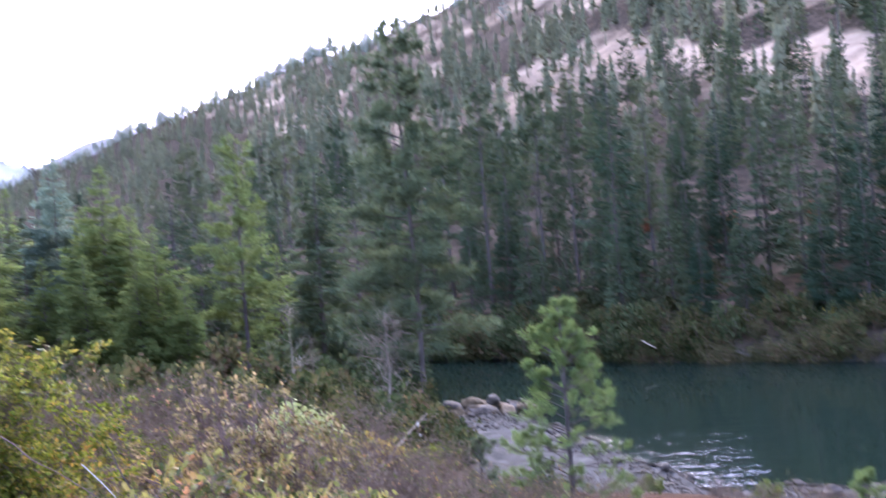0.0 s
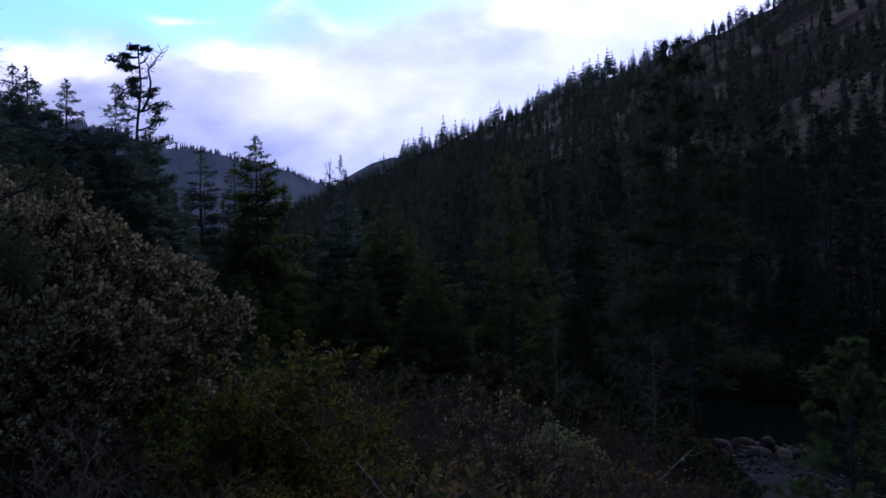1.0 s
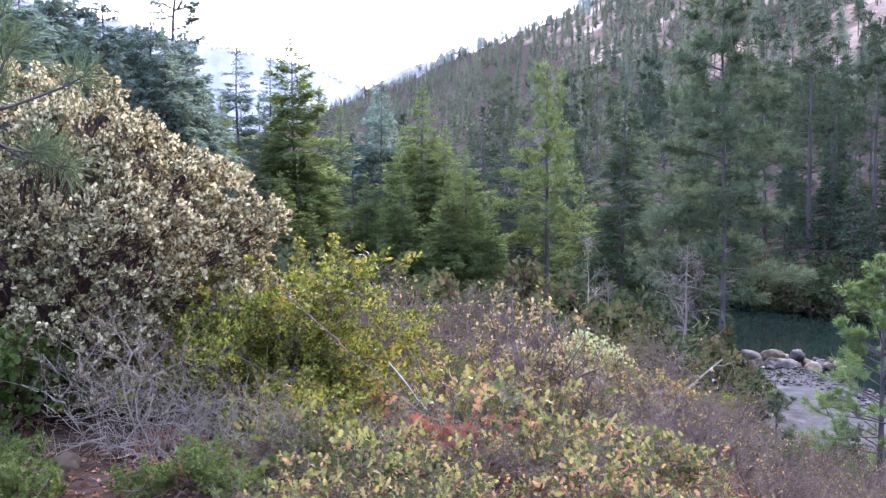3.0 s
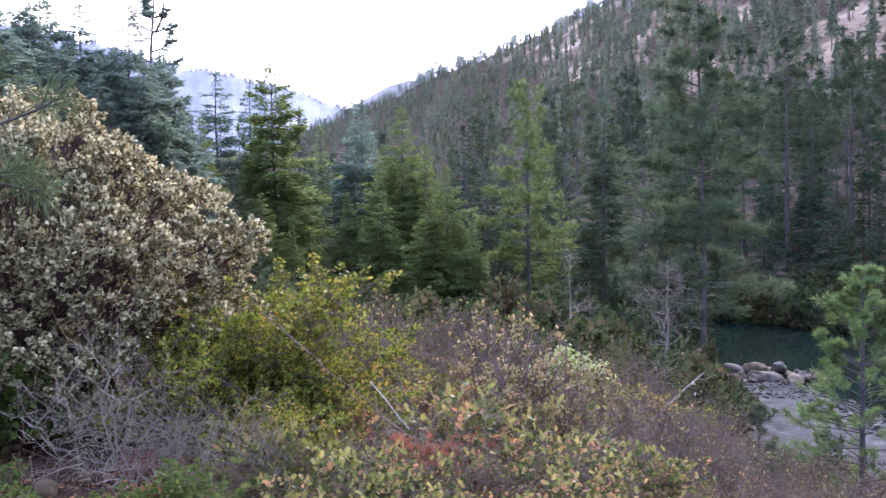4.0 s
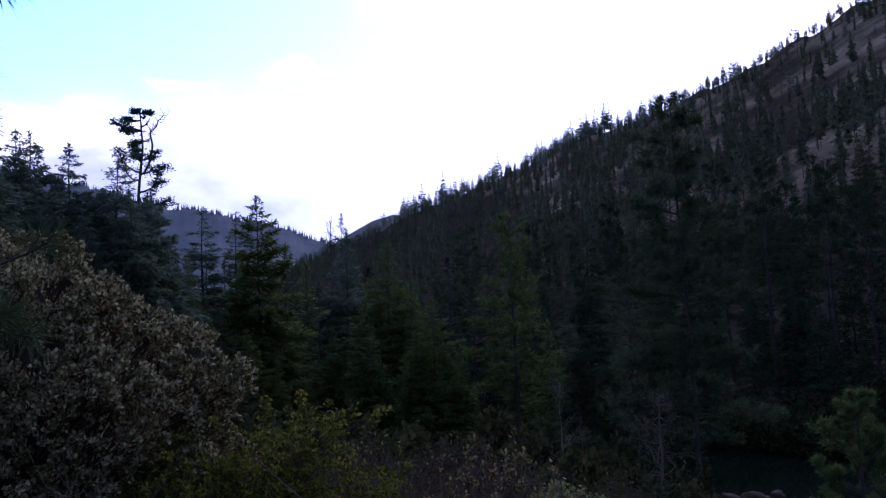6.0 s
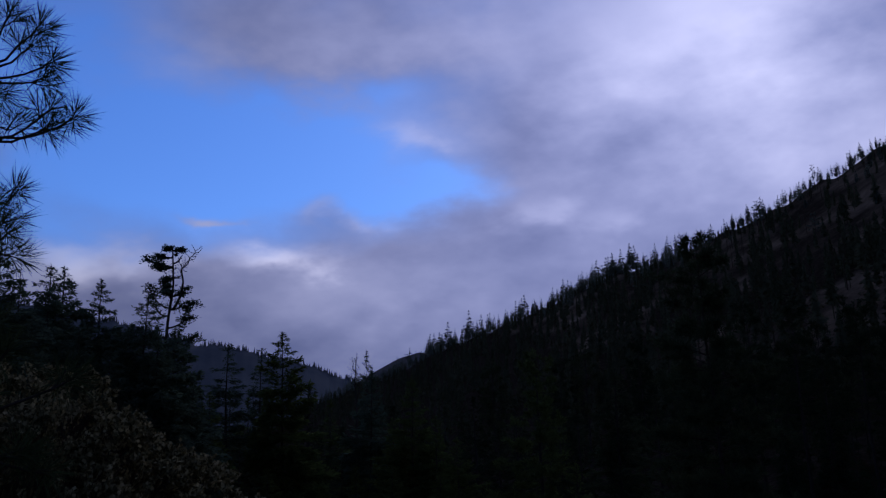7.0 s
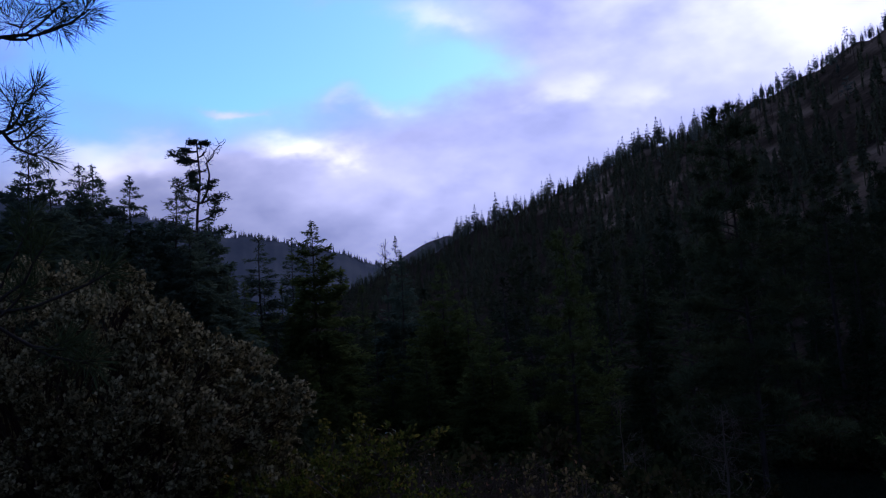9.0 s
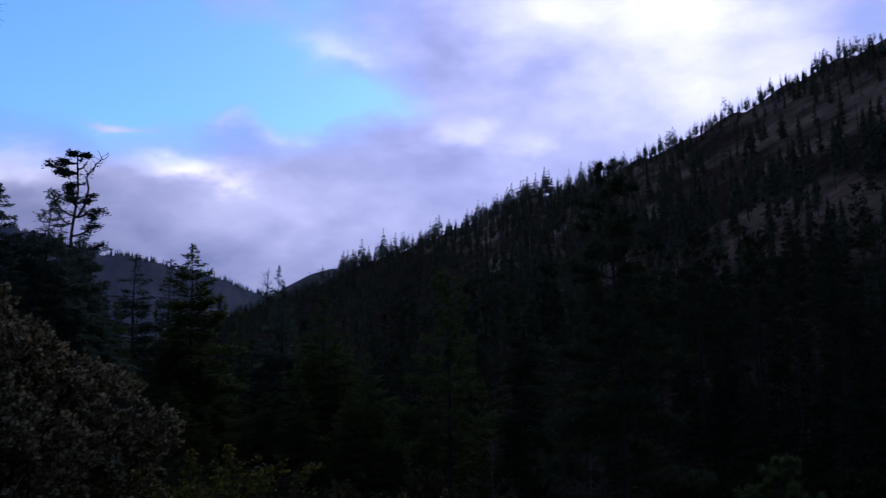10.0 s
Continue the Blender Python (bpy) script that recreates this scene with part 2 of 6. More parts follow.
def water_material():
    m, nd, ln, b = nodes_of("river_water")
    g, mp = nd.new("ShaderNodeNewGeometry"), nd.new("ShaderNodeMapping")
    mp.inputs["Scale"].default_value = (0.5, 1.0, 1)
    mp.inputs["Rotation"].default_value = (0, 0, 0.35)
    ln.new(g.outputs["Position"], mp.inputs[0])
    n1, n2 = tex_noise(nd, ln, 0.8, 4, mp.outputs[0], 0.6), tex_noise(nd, ln, 0.07, 3, mp.outputs[0])
    b.inputs["Base Color"].default_value = (0.004, 0.0075, 0.005, 1)
    b.inputs["IOR"].default_value = 1.33
    b.inputs["Specular IOR Level"].default_value = 0.36
    rg = nd.new("ShaderNodeMapRange")
    rg.inputs[1].default_value, rg.inputs[2].default_value, rg.inputs[3].default_value, rg.inputs[4].default_value = 0.4, 0.6, 0.02, 0.05
    ln.new(n2, rg.inputs[0])
    ln.new(rg.outputs[0], b.inputs["Roughness"])
    bp = nd.new("ShaderNodeBump")
    bp.inputs["Distance"].default_value = 0.4
    st = nd.new("ShaderNodeMapRange")
    st.inputs[1].default_value, st.inputs[2].default_value, st.inputs[3].default_value, st.inputs[4].default_value = 0.46, 0.68, 0.012, 0.1
    ln.new(n2, st.inputs[0])
    # a shallow riffle between the near shore and the bar of boulders
    sp, far = nd.new("ShaderNodeSeparateXYZ"), nd.new("ShaderNodeVectorMath")
    ln.new(g.outputs["Position"], sp.inputs[0])
    far.operation = "LENGTH"
    ln.new(g.outputs["Position"], far.inputs[0])

    def fade(v, lo, hi, top):
        n = nd.new("ShaderNodeMapRange")
        n.interpolation_type = "SMOOTHSTEP"
        n.inputs[1].default_value, n.inputs[2].default_value, n.inputs[4].default_value = lo, hi, top
        ln.new(v, n.inputs[0])
        return n.outputs[0]

    wob = math_node(nd, ln, "MULTIPLY", math_node(nd, ln, "SUBTRACT", tex_noise(nd, ln, 0.25, 4, mp.outputs[0]), 0.5), 14.0)
    reach = math_node(nd, ln, "ADD", far.outputs["Value"], wob)
    riffle = math_node(nd, ln, "MULTIPLY", fade(math_node(nd, ln, "DIVIDE", sp.outputs[0], sp.outputs[1]), 0.42, 0.3, 1.0), fade(reach, 58, 46, 1.0))
    ln.new(math_node(nd, ln, "ADD", st.outputs[0], math_node(nd, ln, "MULTIPLY", riffle, 0.3)), bp.inputs["Strength"])
    ln.new(math_node(nd, ln, "ADD", rg.outputs[0], math_node(nd, ln, "MULTIPLY", riffle, 0.04)), b.inputs["Roughness"])
    ln.new(n1, bp.inputs["Height"])
    ln.new(bp.outputs[0], b.inputs["Normal"])
    return m


def far_material(name="far_mountain", dark=(0.022, 0.03, 0.028), light=(0.042, 0.046, 0.04), haze_glow=0.062):
    """Slope some kilometres off; the blue air before it is put in as emission."""
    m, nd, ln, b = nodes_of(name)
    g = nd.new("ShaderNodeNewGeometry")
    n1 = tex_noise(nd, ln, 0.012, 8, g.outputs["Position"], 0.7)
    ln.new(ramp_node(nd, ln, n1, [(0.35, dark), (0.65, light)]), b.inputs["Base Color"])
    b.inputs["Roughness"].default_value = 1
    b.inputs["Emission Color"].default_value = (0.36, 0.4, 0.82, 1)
    b.inputs["Emission Strength"].default_value = haze_glow
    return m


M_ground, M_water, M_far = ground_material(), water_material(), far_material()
# dry brown slope, its air haze added as a weaker blue emission
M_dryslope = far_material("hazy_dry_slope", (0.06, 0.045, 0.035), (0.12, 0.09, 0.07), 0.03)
M_fir = leaf_material("fir_needles", [(0.2, (0.0527, 0.0739, 0.0506)), (0.5, (0.081, 0.109, 0.0704)), (0.8, (0.106, 0.13, 0.081))], 0.52)
M_pine = leaf_material("pine_needles", [(0.2, (0.024, 0.0336, 0.0173)), (0.5, (0.0456, 0.06, 0.0288)), (0.8, (0.0696, 0.0816, 0.0394))], 0.4)
M_farfir = leaf_material("far_bank_fir_needles", [(0.2, (0.0155, 0.0265, 0.0144)), (0.5, (0.0308, 0.0441, 0.0218)), (0.8, (0.0499, 0.0608, 0.0285))], 0.15, patch=0.12, vary=0.25, by_tree=0.75)
M_farpine = leaf_material("far_bank_pine_needles", [(0.2, (0.0248, 0.0354, 0.0169)), (0.5, (0.0474, 0.0559, 0.0256)), (0.8, (0.0722, 0.0746, 0.0335))], 0.15, patch=0.12, vary=0.25, by_tree=0.75)
M_cedar = leaf_material("cedar_sprays", [(0.2, (0.0496, 0.0681, 0.0227)), (0.5, (0.0729, 0.0943, 0.027)), (0.8, (0.0991, 0.115, 0.0351))], 0.55)
M_litpine = leaf_material("yellowing_needles", [(0.2, (0.0547, 0.0671, 0.0168)), (0.5, (0.114, 0.137, 0.0401)), (0.8, (0.173, 0.191, 0.0674))])
M_young = leaf_material("fresh_pine_needles", [(0.2, (0.0324, 0.0567, 0.0146)), (0.5, (0.0729, 0.103, 0.0297)), (0.8, (0.113, 0.14, 0.0486))], 0.42)
M_hilltree = leaf_material("hillside_needles", [(0.2, (0.048, 0.0531, 0.031)), (0.5, (0.0774, 0.0783, 0.043)), (0.8, (0.124, 0.113, 0.06))], 0.2, patch=0.02, vary=0.25)
# crest needles: colour raised to carry the haze and glare along the skyline
M_ridge = leaf_material("haze_paled_ridge_needles", [(0.2, (0.0904, 0.118, 0.0954)), (0.5, (0.151, 0.171, 0.132)), (0.8, (0.225, 0.23, 0.175))], 0.2, vary=0.25, by_tree=0.75)
M_manz = leaf_material("manzanita_leaves", [(0.22, (0.058, 0.0507, 0.0232)), (0.44, (0.192, 0.16, 0.074)), (0.65, (0.391, 0.325, 0.16)), (0.95, (0.549, 0.423, 0.223))], 0.3, 0.75, 1.8, vary=0.6)
M_ceano = leaf_material("yellow_green_leaves", [(0.2, (0.0283, 0.0361, 0.00463)), (0.45, (0.0803, 0.095, 0.0113)), (0.7, (0.146, 0.148, 0.0205)), (0.95, (0.245, 0.133, 0.0278))], 0.4, 0.55, 2.5, vary=0.75, gloss=0.04)
M_olive = leaf_material("olive_leaves", [(0.2, (0.0234, 0.0304, 0.00518)), (0.45, (0.0637, 0.0709, 0.011)), (0.7, (0.117, 0.116, 0.0195)), (0.95, (0.181, 0.142, 0.026))], 0.4, 0.55, 2.5, vary=0.7, gloss=0.04)
M_oak = leaf_material("autumn_oak_leaves", [(0.25, (0.0318, 0.0391, 0.0107)), (0.48, (0.0825, 0.0882, 0.0215)), (0.66, (0.159, 0.137, 0.037)), (0.85, (0.212, 0.117, 0.0488)), (1.0, (0.286, 0.127, 0.0585))], 0.4, 0.5, 3.0, vary=0.85, gloss=0.04)
M_tan = leaf_material("dry_tan_leaves", [(0.25, (0.0495, 0.0464, 0.0149)), (0.5, (0.136, 0.106, 0.0373)), (0.75, (0.26, 0.178, 0.0813))], 0.3, 0.6, 2.0)
M_green = leaf_material("green_leaves", [(0.2, (0.0225, 0.0372, 0.00648)), (0.5, (0.0495, 0.071, 0.0126)), (0.8, (0.0896, 0.0968, 0.0252))], 0.35, 0.5, 2.0, gloss=0.04)
M_pale = leaf_material("grey_green_leaves", [(0.2, (0.112, 0.125, 0.0367)), (0.6, (0.225, 0.235, 0.084)), (0.9, (0.3, 0.294, 0.126))], 0.25, gloss=0.04)
M_willow = leaf_material("bank_leaves", [(0.2, (0.0129, 0.0177, 0.00671)), (0.45, (0.032, 0.0376, 0.0129)), (0.65, (0.0593, 0.0512, 0.0196)), (0.85, (0.0774, 0.047, 0.0248))], 0.3)
M_rust = leaf_material("rust_red_leaves", [(0.2, (0.0966, 0.033, 0.0165)), (0.7, (0.207, 0.0759, 0.0363))], 0.3)
M_yellow = leaf_material("yellow_leaves", [(0.2, (0.168, 0.108, 0.018)), (0.7, (0.3, 0.204, 0.042))], 0.35)
M_bough = leaf_material("dark_pine_needles", [(0.2, (0.018, 0.03, 0.012)), (0.5, (0.045, 0.063, 0.024)), (0.8, (0.078, 0.093, 0.039))], 0.2)
M_bark = bark_material("conifer_bark", (0.021, 0.0168, 0.015), (0.078, 0.06, 0.048))
M_manzbark = bark_material("manzanita_bark", (0.024, 0.0144, 0.012), (0.072, 0.042, 0.033), 10)
M_brush = bark_material("grey_brown_twigs", (0.0308, 0.0199, 0.0126), (0.117, 0.08, 0.0525), 8)
M_grey = bark_material("weathered_grey_wood", (0.0411, 0.0302, 0.0197), (0.15, 0.114, 0.076), 8)
M_silver = bark_material("silver_twigs", (0.0646, 0.0472, 0.0298), (0.212, 0.164, 0.109), 8)
M_twig = bark_material("purple_grey_twigs", (0.0416, 0.0254, 0.0185), (0.138, 0.0905, 0.0647), 8)
M_white = bark_material("bleached_wood", (0.132, 0.12, 0.108), (0.312, 0.288, 0.264), 8)
M_stone = stone_material("river_boulder", [(0.3, (0.0124, 0.00971, 0.00694)), (0.5, (0.0309, 0.0241, 0.0165)), (0.7, (0.0786, 0.0613, 0.0434))])
M_mossy = stone_material("lichened_boulder", [(0.3, (0.0185, 0.0128, 0.00682)), (0.5, (0.0534, 0.0358, 0.0168)), (0.7, (0.114, 0.0797, 0.0446))])
# ---- geometry helpers ----
rng = np.random.default_rng(7)


class Geo:
    """Triangles gathered for one mesh."""

    def __init__(self):
        self.v, self.f, self.n = [], [], 0

    def add(self, v, f):
        self.v.append(np.asarray(v, float).reshape(-1, 3))
        self.f.append(np.asarray(f, int).reshape(-1, 3) + self.n)
        self.n += len(self.v[-1])
        return self

    def mesh(self, name, mat, smooth=False):
        v, f = np.concatenate(self.v), np.concatenate(self.f)
        me = bpy.data.meshes.new(name)
        me.vertices.add(len(v))
        me.vertices.foreach_set("co", v.ravel())
        me.loops.add(f.size)
        me.loops.foreach_set("vertex_index", f.ravel())
        me.polygons.add(len(f))
        me.polygons.foreach_set("loop_start", np.arange(len(f)) * 3)
        me.update(calc_edges=True)
        if smooth:
            me.polygons.foreach_set("use_smooth", np.ones(len(f), bool))
        me.materials.append(mat)
        return me


def unit(v):
    return v / np.maximum(np.linalg.norm(v, axis=-1, keepdims=True), 1e-9)


def tube(geo, pts, rad, sides=6):
    pts, rad = np.asarray(pts, float), np.asarray(rad, float)
    d = unit(np.gradient(pts, axis=0))
    ref = np.where(np.abs(d[:, 2:3]) > 0.9, [[1.0, 0, 0]], [[0, 0, 1.0]])
    a = unit(np.cross(d, ref))
    b = np.cross(d, a)
    ang = np.arange(sides) * 2 * np.pi / sides
    ring = pts[:, None] + rad[:, None, None] * (a[:, None] * np.cos(ang)[None, :, None] + b[:, None] * np.sin(ang)[None, :, None])
    n = len(pts)
    i, j = np.meshgrid(np.arange(n - 1), np.arange(sides), indexing="ij")
    p, q = i * sides + j, i * sides + (j + 1) % sides
    f = np.concatenate([np.stack([p, q, q + sides], -1).reshape(-1, 3), np.stack([p, q + sides, p + sides], -1).reshape(-1, 3)])
    geo.add(ring.reshape(-1, 3), f)


def blades(geo, base, way, length, width):
    """Slim leaf shapes, two triangles each."""
    n = len(base)
    way = unit(way)
    side = unit(np.cross(way, rng.normal(size=(n, 3)))) * np.reshape(width, (-1, 1)) / 2
    L = np.reshape(length, (-1, 1)) * way
    v = np.stack([base, base + 0.5 * L + side, base + L, base + 0.5 * L - side], 1)
    k = np.arange(n)[:, None] * 4
    geo.add(v.reshape(-1, 3), np.concatenate([k + [[0, 1, 2]], k + [[0, 2, 3]]]))

def tubes(geo, P, rad, sides=3):
    """Many tubes at once: P is (count, points, 3), rad (count, points)."""
    P, rad = np.asarray(P, float), np.asarray(rad, float)
    n, k = P.shape[:2]
    d = unit(np.gradient(P, axis=1))
    ref = np.where(np.abs(d[..., 2:3]) > 0.9, [[[1.0, 0, 0]]], [[[0, 0, 1.0]]])
    a = unit(np.cross(d, ref))
    b = np.cross(d, a)
    ang = np.arange(sides) * 2 * np.pi / sides
    ring = P[:, :, None] + rad[:, :, None, None] * (a[:, :, None] * np.cos(ang)[:, None] + b[:, :, None] * np.sin(ang)[:, None])
    i, j = np.meshgrid(np.arange(k - 1), np.arange(sides), indexing="ij")
    p, q = (i * sides + j).ravel(), (i * sides + (j + 1) % sides).ravel()
    f = np.concatenate([np.stack([p, q, q + sides], -1), np.stack([p, q + sides, p + sides], -1)])
    geo.add(ring.reshape(-1, 3), (f[None] + (np.arange(n) * k * sides)[:, None, None]).reshape(-1, 3))


def leaves(geo, base, way, length, width, cup=0.12):
    """Oval leaves, four triangles each."""
    n = len(base)
    way = unit(way)
    side = unit(np.cross(way, rng.normal(size=(n, 3))))
    up = np.cross(side, way)
    L, W = np.reshape(np.broadcast_to(length, n), (-1, 1)), np.reshape(np.broadcast_to(width, n), (-1, 1)) / 2
    c = up * L * cup
    v = np.stack([base, base + 0.3 * L * way + side * W + c, base + 0.3 * L * way - side * W + c, base + 0.72 * L * way + side * W * 0.85 + c,
                  base + 0.72 * L * way - side * W * 0.85 + c, base + L * way], 1)
    k = np.arange(n)[:, None] * 6
    geo.add(v.reshape(-1, 3), np.concatenate([k + [t] for t in ([0, 1, 2], [1, 3, 2], [2, 3, 4], [3, 5, 4])]))


def lobed(geo, base, way, length, width):
    """Lobed oak leaves, folded along the midrib."""
    n = len(base)
    way = unit(way)
    side = unit(np.cross(way, rng.normal(size=(n, 3))))
    up = np.cross(side, way)
    L, W = np.reshape(length, (-1, 1)), np.reshape(width, (-1, 1)) / 2
    cut = [(0.0, 0.0), (0.2, 0.75), (0.36, 0.35), (0.52, 1.0), (0.66, 0.45), (0.82, 0.75), (1.0, 0.0)]
    rows = [base + u * L * way + up * L * 0.1 * math.sin(3.1 * u) for u, w in cut]
    edge = [r + sg * side * W * w + up * W * w * 0.3 for sg in (1, -1) for r, (u, w) in list(zip(rows, cut))[1:-1]]
    v = np.stack(rows + edge, 1)
    f = []
    for o, flip in ((7, 1), (12, -1)):
        for k in range(1, 5):
            f += [(k, o + k - 1, o + k)[::flip], (k, o + k, k + 1)[::flip]]
        f += [(0, o, 1)[::flip], (5, o + 4, 6)[::flip]]
    geo.add(v.reshape(-1, 3), (np.array(f)[None] + (np.arange(n) * 17)[:, None, None]).reshape(-1, 3))


def grow(start, way, length, K=5, wiggle=0.25, bend=(0, 0, 0)):
    """Wandering stems from start points."""
    n = len(start)
    d = unit(np.asarray(way, float))
    step = np.reshape(np.broadcast_to(length, n), (-1, 1)) / (K - 1)
    P = [np.asarray(start, float)]
    for k in range(K - 1):
        d = unit(d + rng.normal(0, wiggle, (n, 3)) + np.asarray(bend))
        P.append(P[-1] + d * step)
    return np.stack(P, 1)


def along(P, n, lo=0.2, hi=1.0, pick=None):
    """n random points on the stems P, with the direction there and the stem's number."""
    i = rng.integers(0, len(P), n) if pick is None else pick
    s = rng.uniform(lo, hi, len(i)) * (P.shape[1] - 1.001)
    k = s.astype(int)
    u = (s - k)[:, None]
    return P[i, k] * (1 - u) + P[i, k + 1] * u, unit(P[i, k + 1] - P[i, k]), i, s / (P.shape[1] - 1)


def taper(n, k, thick, thin):
    return np.reshape(np.broadcast_to(thick, n), (-1, 1)) * np.linspace(1, thin, k)[None]


def part(name, geo, mat, parent, label="", kind="", smooth=False):
    ob = new(name, geo.mesh(name, mat, smooth))
    ob.parent = parent
    return tagged(ob, label, kind=kind)


# ---- terrain ----
EYE = 11.0


def lump(x, y, scale, seed):
    """Smooth uneven height, about -1 to 1."""
    r = np.random.default_rng(seed)
    z = 0
    for k in range(6):
        a, p = r.uniform(0, 6.283, 2)
        f = 6.283 / scale * r.uniform(0.6, 1.9)
        z = z + np.sin(f * (x * np.cos(a) + y * np.sin(a)) + p)
    return z / 3.5


def polar(az, r):
    return -r * math.sin(radians(az)), r * math.cos(radians(az))


BANK_AZ = [-180, -70, -45, -26, -12, 0, 6, 12, 20, 28, 34, 180]
BANK_R = [120, 110, 90, 75, 80, 91, 98, 118, 200, 320, 460, 460]
NEAR_AZ = [-180, -70, -45, -25, -21, -17, -13, -10, -7, -4, -1, 1, 3, 5, 12, 20, 28, 34, 180]
NEAR_R = [60, 55, 42, 39.5, 39.5, 38.5, 41.5, 45, 52, 57, 58, 58, 62, 68, 90, 150, 260, 400, 400]
SLOPE_AZ = [-180, -70, -45, -25, -2, 2.5, 5, 12, 20, 28, 36, 180]
SLOPE_R = [55, 50, 38, 36, 39, 56, 58, 62, 70, 84, 140, 400]
FOOT_AZ, FOOT_Z = [-180, 2, 4, 9, 30, 180], [0.4, 0.4, 0.8, 2.2, 3.0, 3.0]
RIDGE_AZ = [-180, -60, -26, -15, -11.7, -9.4, -7.4, -5.9, -4.6, -3.2, -1.5, -0.1, 0.9, 2.0, 3.8, 5.2, 7.2, 8.8, 11.1, 12.6, 14.1, 15.6, 17.1, 18.6, 19.4, 20.5, 21.6, 22.7, 25, 28, 34, 180]
RIDGE_EL = [12, 20, 23.6, 20.2, 19.35, 18.6, 17.65, 17.15, 16.7, 15.95, 15.4, 15.0, 14.55, 14.3, 13.55, 13.3, 12.95, 12.35, 11.4, 10.8, 10.35, 9.75, 9.25, 8.75, 8.4, 7.8, 7.35, 6.95, 6.2, 4.8, 3.5, 3.5]
RIDGE_R = np.interp(RIDGE_AZ, [-180, -60, -26, -15, -7, -1.7, 7, 12.7, 17.9, 20.2, 22.4, 25, 28, 34, 180], [400, 400, 430, 470, 520, 560, 620, 680, 760, 830, 900, 950, 1000, 900, 900])


def ground(x, y):
    x, y = np.asarray(x, float), np.asarray(y, float)
    r = np.hypot(x, y)
    az = np.degrees(np.arctan2(-x, y))
    T = lambda ks, vs: np.interp(az, ks, vs)
    rn, r0, rs = T(NEAR_AZ, NEAR_R), T(BANK_AZ, BANK_R), T(SLOPE_AZ, SLOPE_R)
    rn, r0 = rn + lump(x, y, 9, 21) * 1.2, r0 + lump(x, y, 12, 22) * 0.4
    R = T(RIDGE_AZ, RIDGE_R)
    Z = R * np.tan(np.radians(T(RIDGE_AZ, RIDGE_EL))) + EYE
    q = np.clip((r - 3) / (rs - 3), 0, 1)
    foot = T(FOOT_AZ, FOOT_Z)
    near = 9.4 - (9.4 - foot) * q + 0.05 * lump(x, y, 2.3, 1) * np.clip(r / 3, 0, 1) * (1 - 0.6 * q) + 0.25 * lump(x, y, 11, 2) * np.clip((r - 5) / 15, 0, 1) * (1 - q)
    near = near + np.clip(az - 32, 0, 30) * np.clip(r - 15, 0, 300) * 0.003
    near = np.where(r > rs, foot - 0.25 + 0.07 * lump(x, y, 4.5, 6) + 0.04 * lump(x, y, 1.6, 7), near)
    p = np.clip((r - r0) / (R - r0), 0, 1)
    hill = 0.2 + 1.6 * np.clip((r - r0) / 3.0, 0, 1) + (Z - 1.8) * p ** 1.28 + lump(x, y, 120, 3) * 4 * np.sin(np.pi * p) * (1 - p) + lump(x, y, 30, 4) * 1.2 * np.minimum(p * 8, 1) * (1 - p)
    hill = hill - np.clip(r - R, 0, None) * 0.35
    bed = np.minimum((r - rn) / 5, (r0 - r) / 1.2)
    mid = np.where(r0 - r < 1.5, 0.2, 0.3) - 1.8 * np.clip(bed, 0, 1)
    bar = np.clip(1 - np.abs(r - 61.3 - 0.4 * lump(x, y, 5, 24)) / 2.2, 0, 1) * np.clip((az + 5.6) / 1.2, 0, 1) * np.clip((5 - az) / 2, 0, 1)
    mid = np.maximum(mid, -0.7 + 1.0 * bar)
    z = np.where(r < rn, near, np.where(r < r0, mid, hill))
    return np.where(r > 1150, np.maximum(z, -30), z)


def at_ground(az, r):
    x, y = polar(az, r)
    return x, y, float(ground(x, y))


def spot(az, el, r):
    """The point at that azimuth, elevation and level distance from the viewpoint."""
    x, y = polar(az, r)
    return np.array([x, y, EYE + r * math.tan(radians(el))])


def band_line(az):
    """Elevation of the gully that crosses the open slope."""
    return np.interp(az, [-40, -27, -20, -15, -12, -8.8, -5.3, -1.0, 5, 12], [11.5, 11.2, 10.6, 12.2, 13.0, 12.05, 10.85, 9.45, 8.9, 8.6])


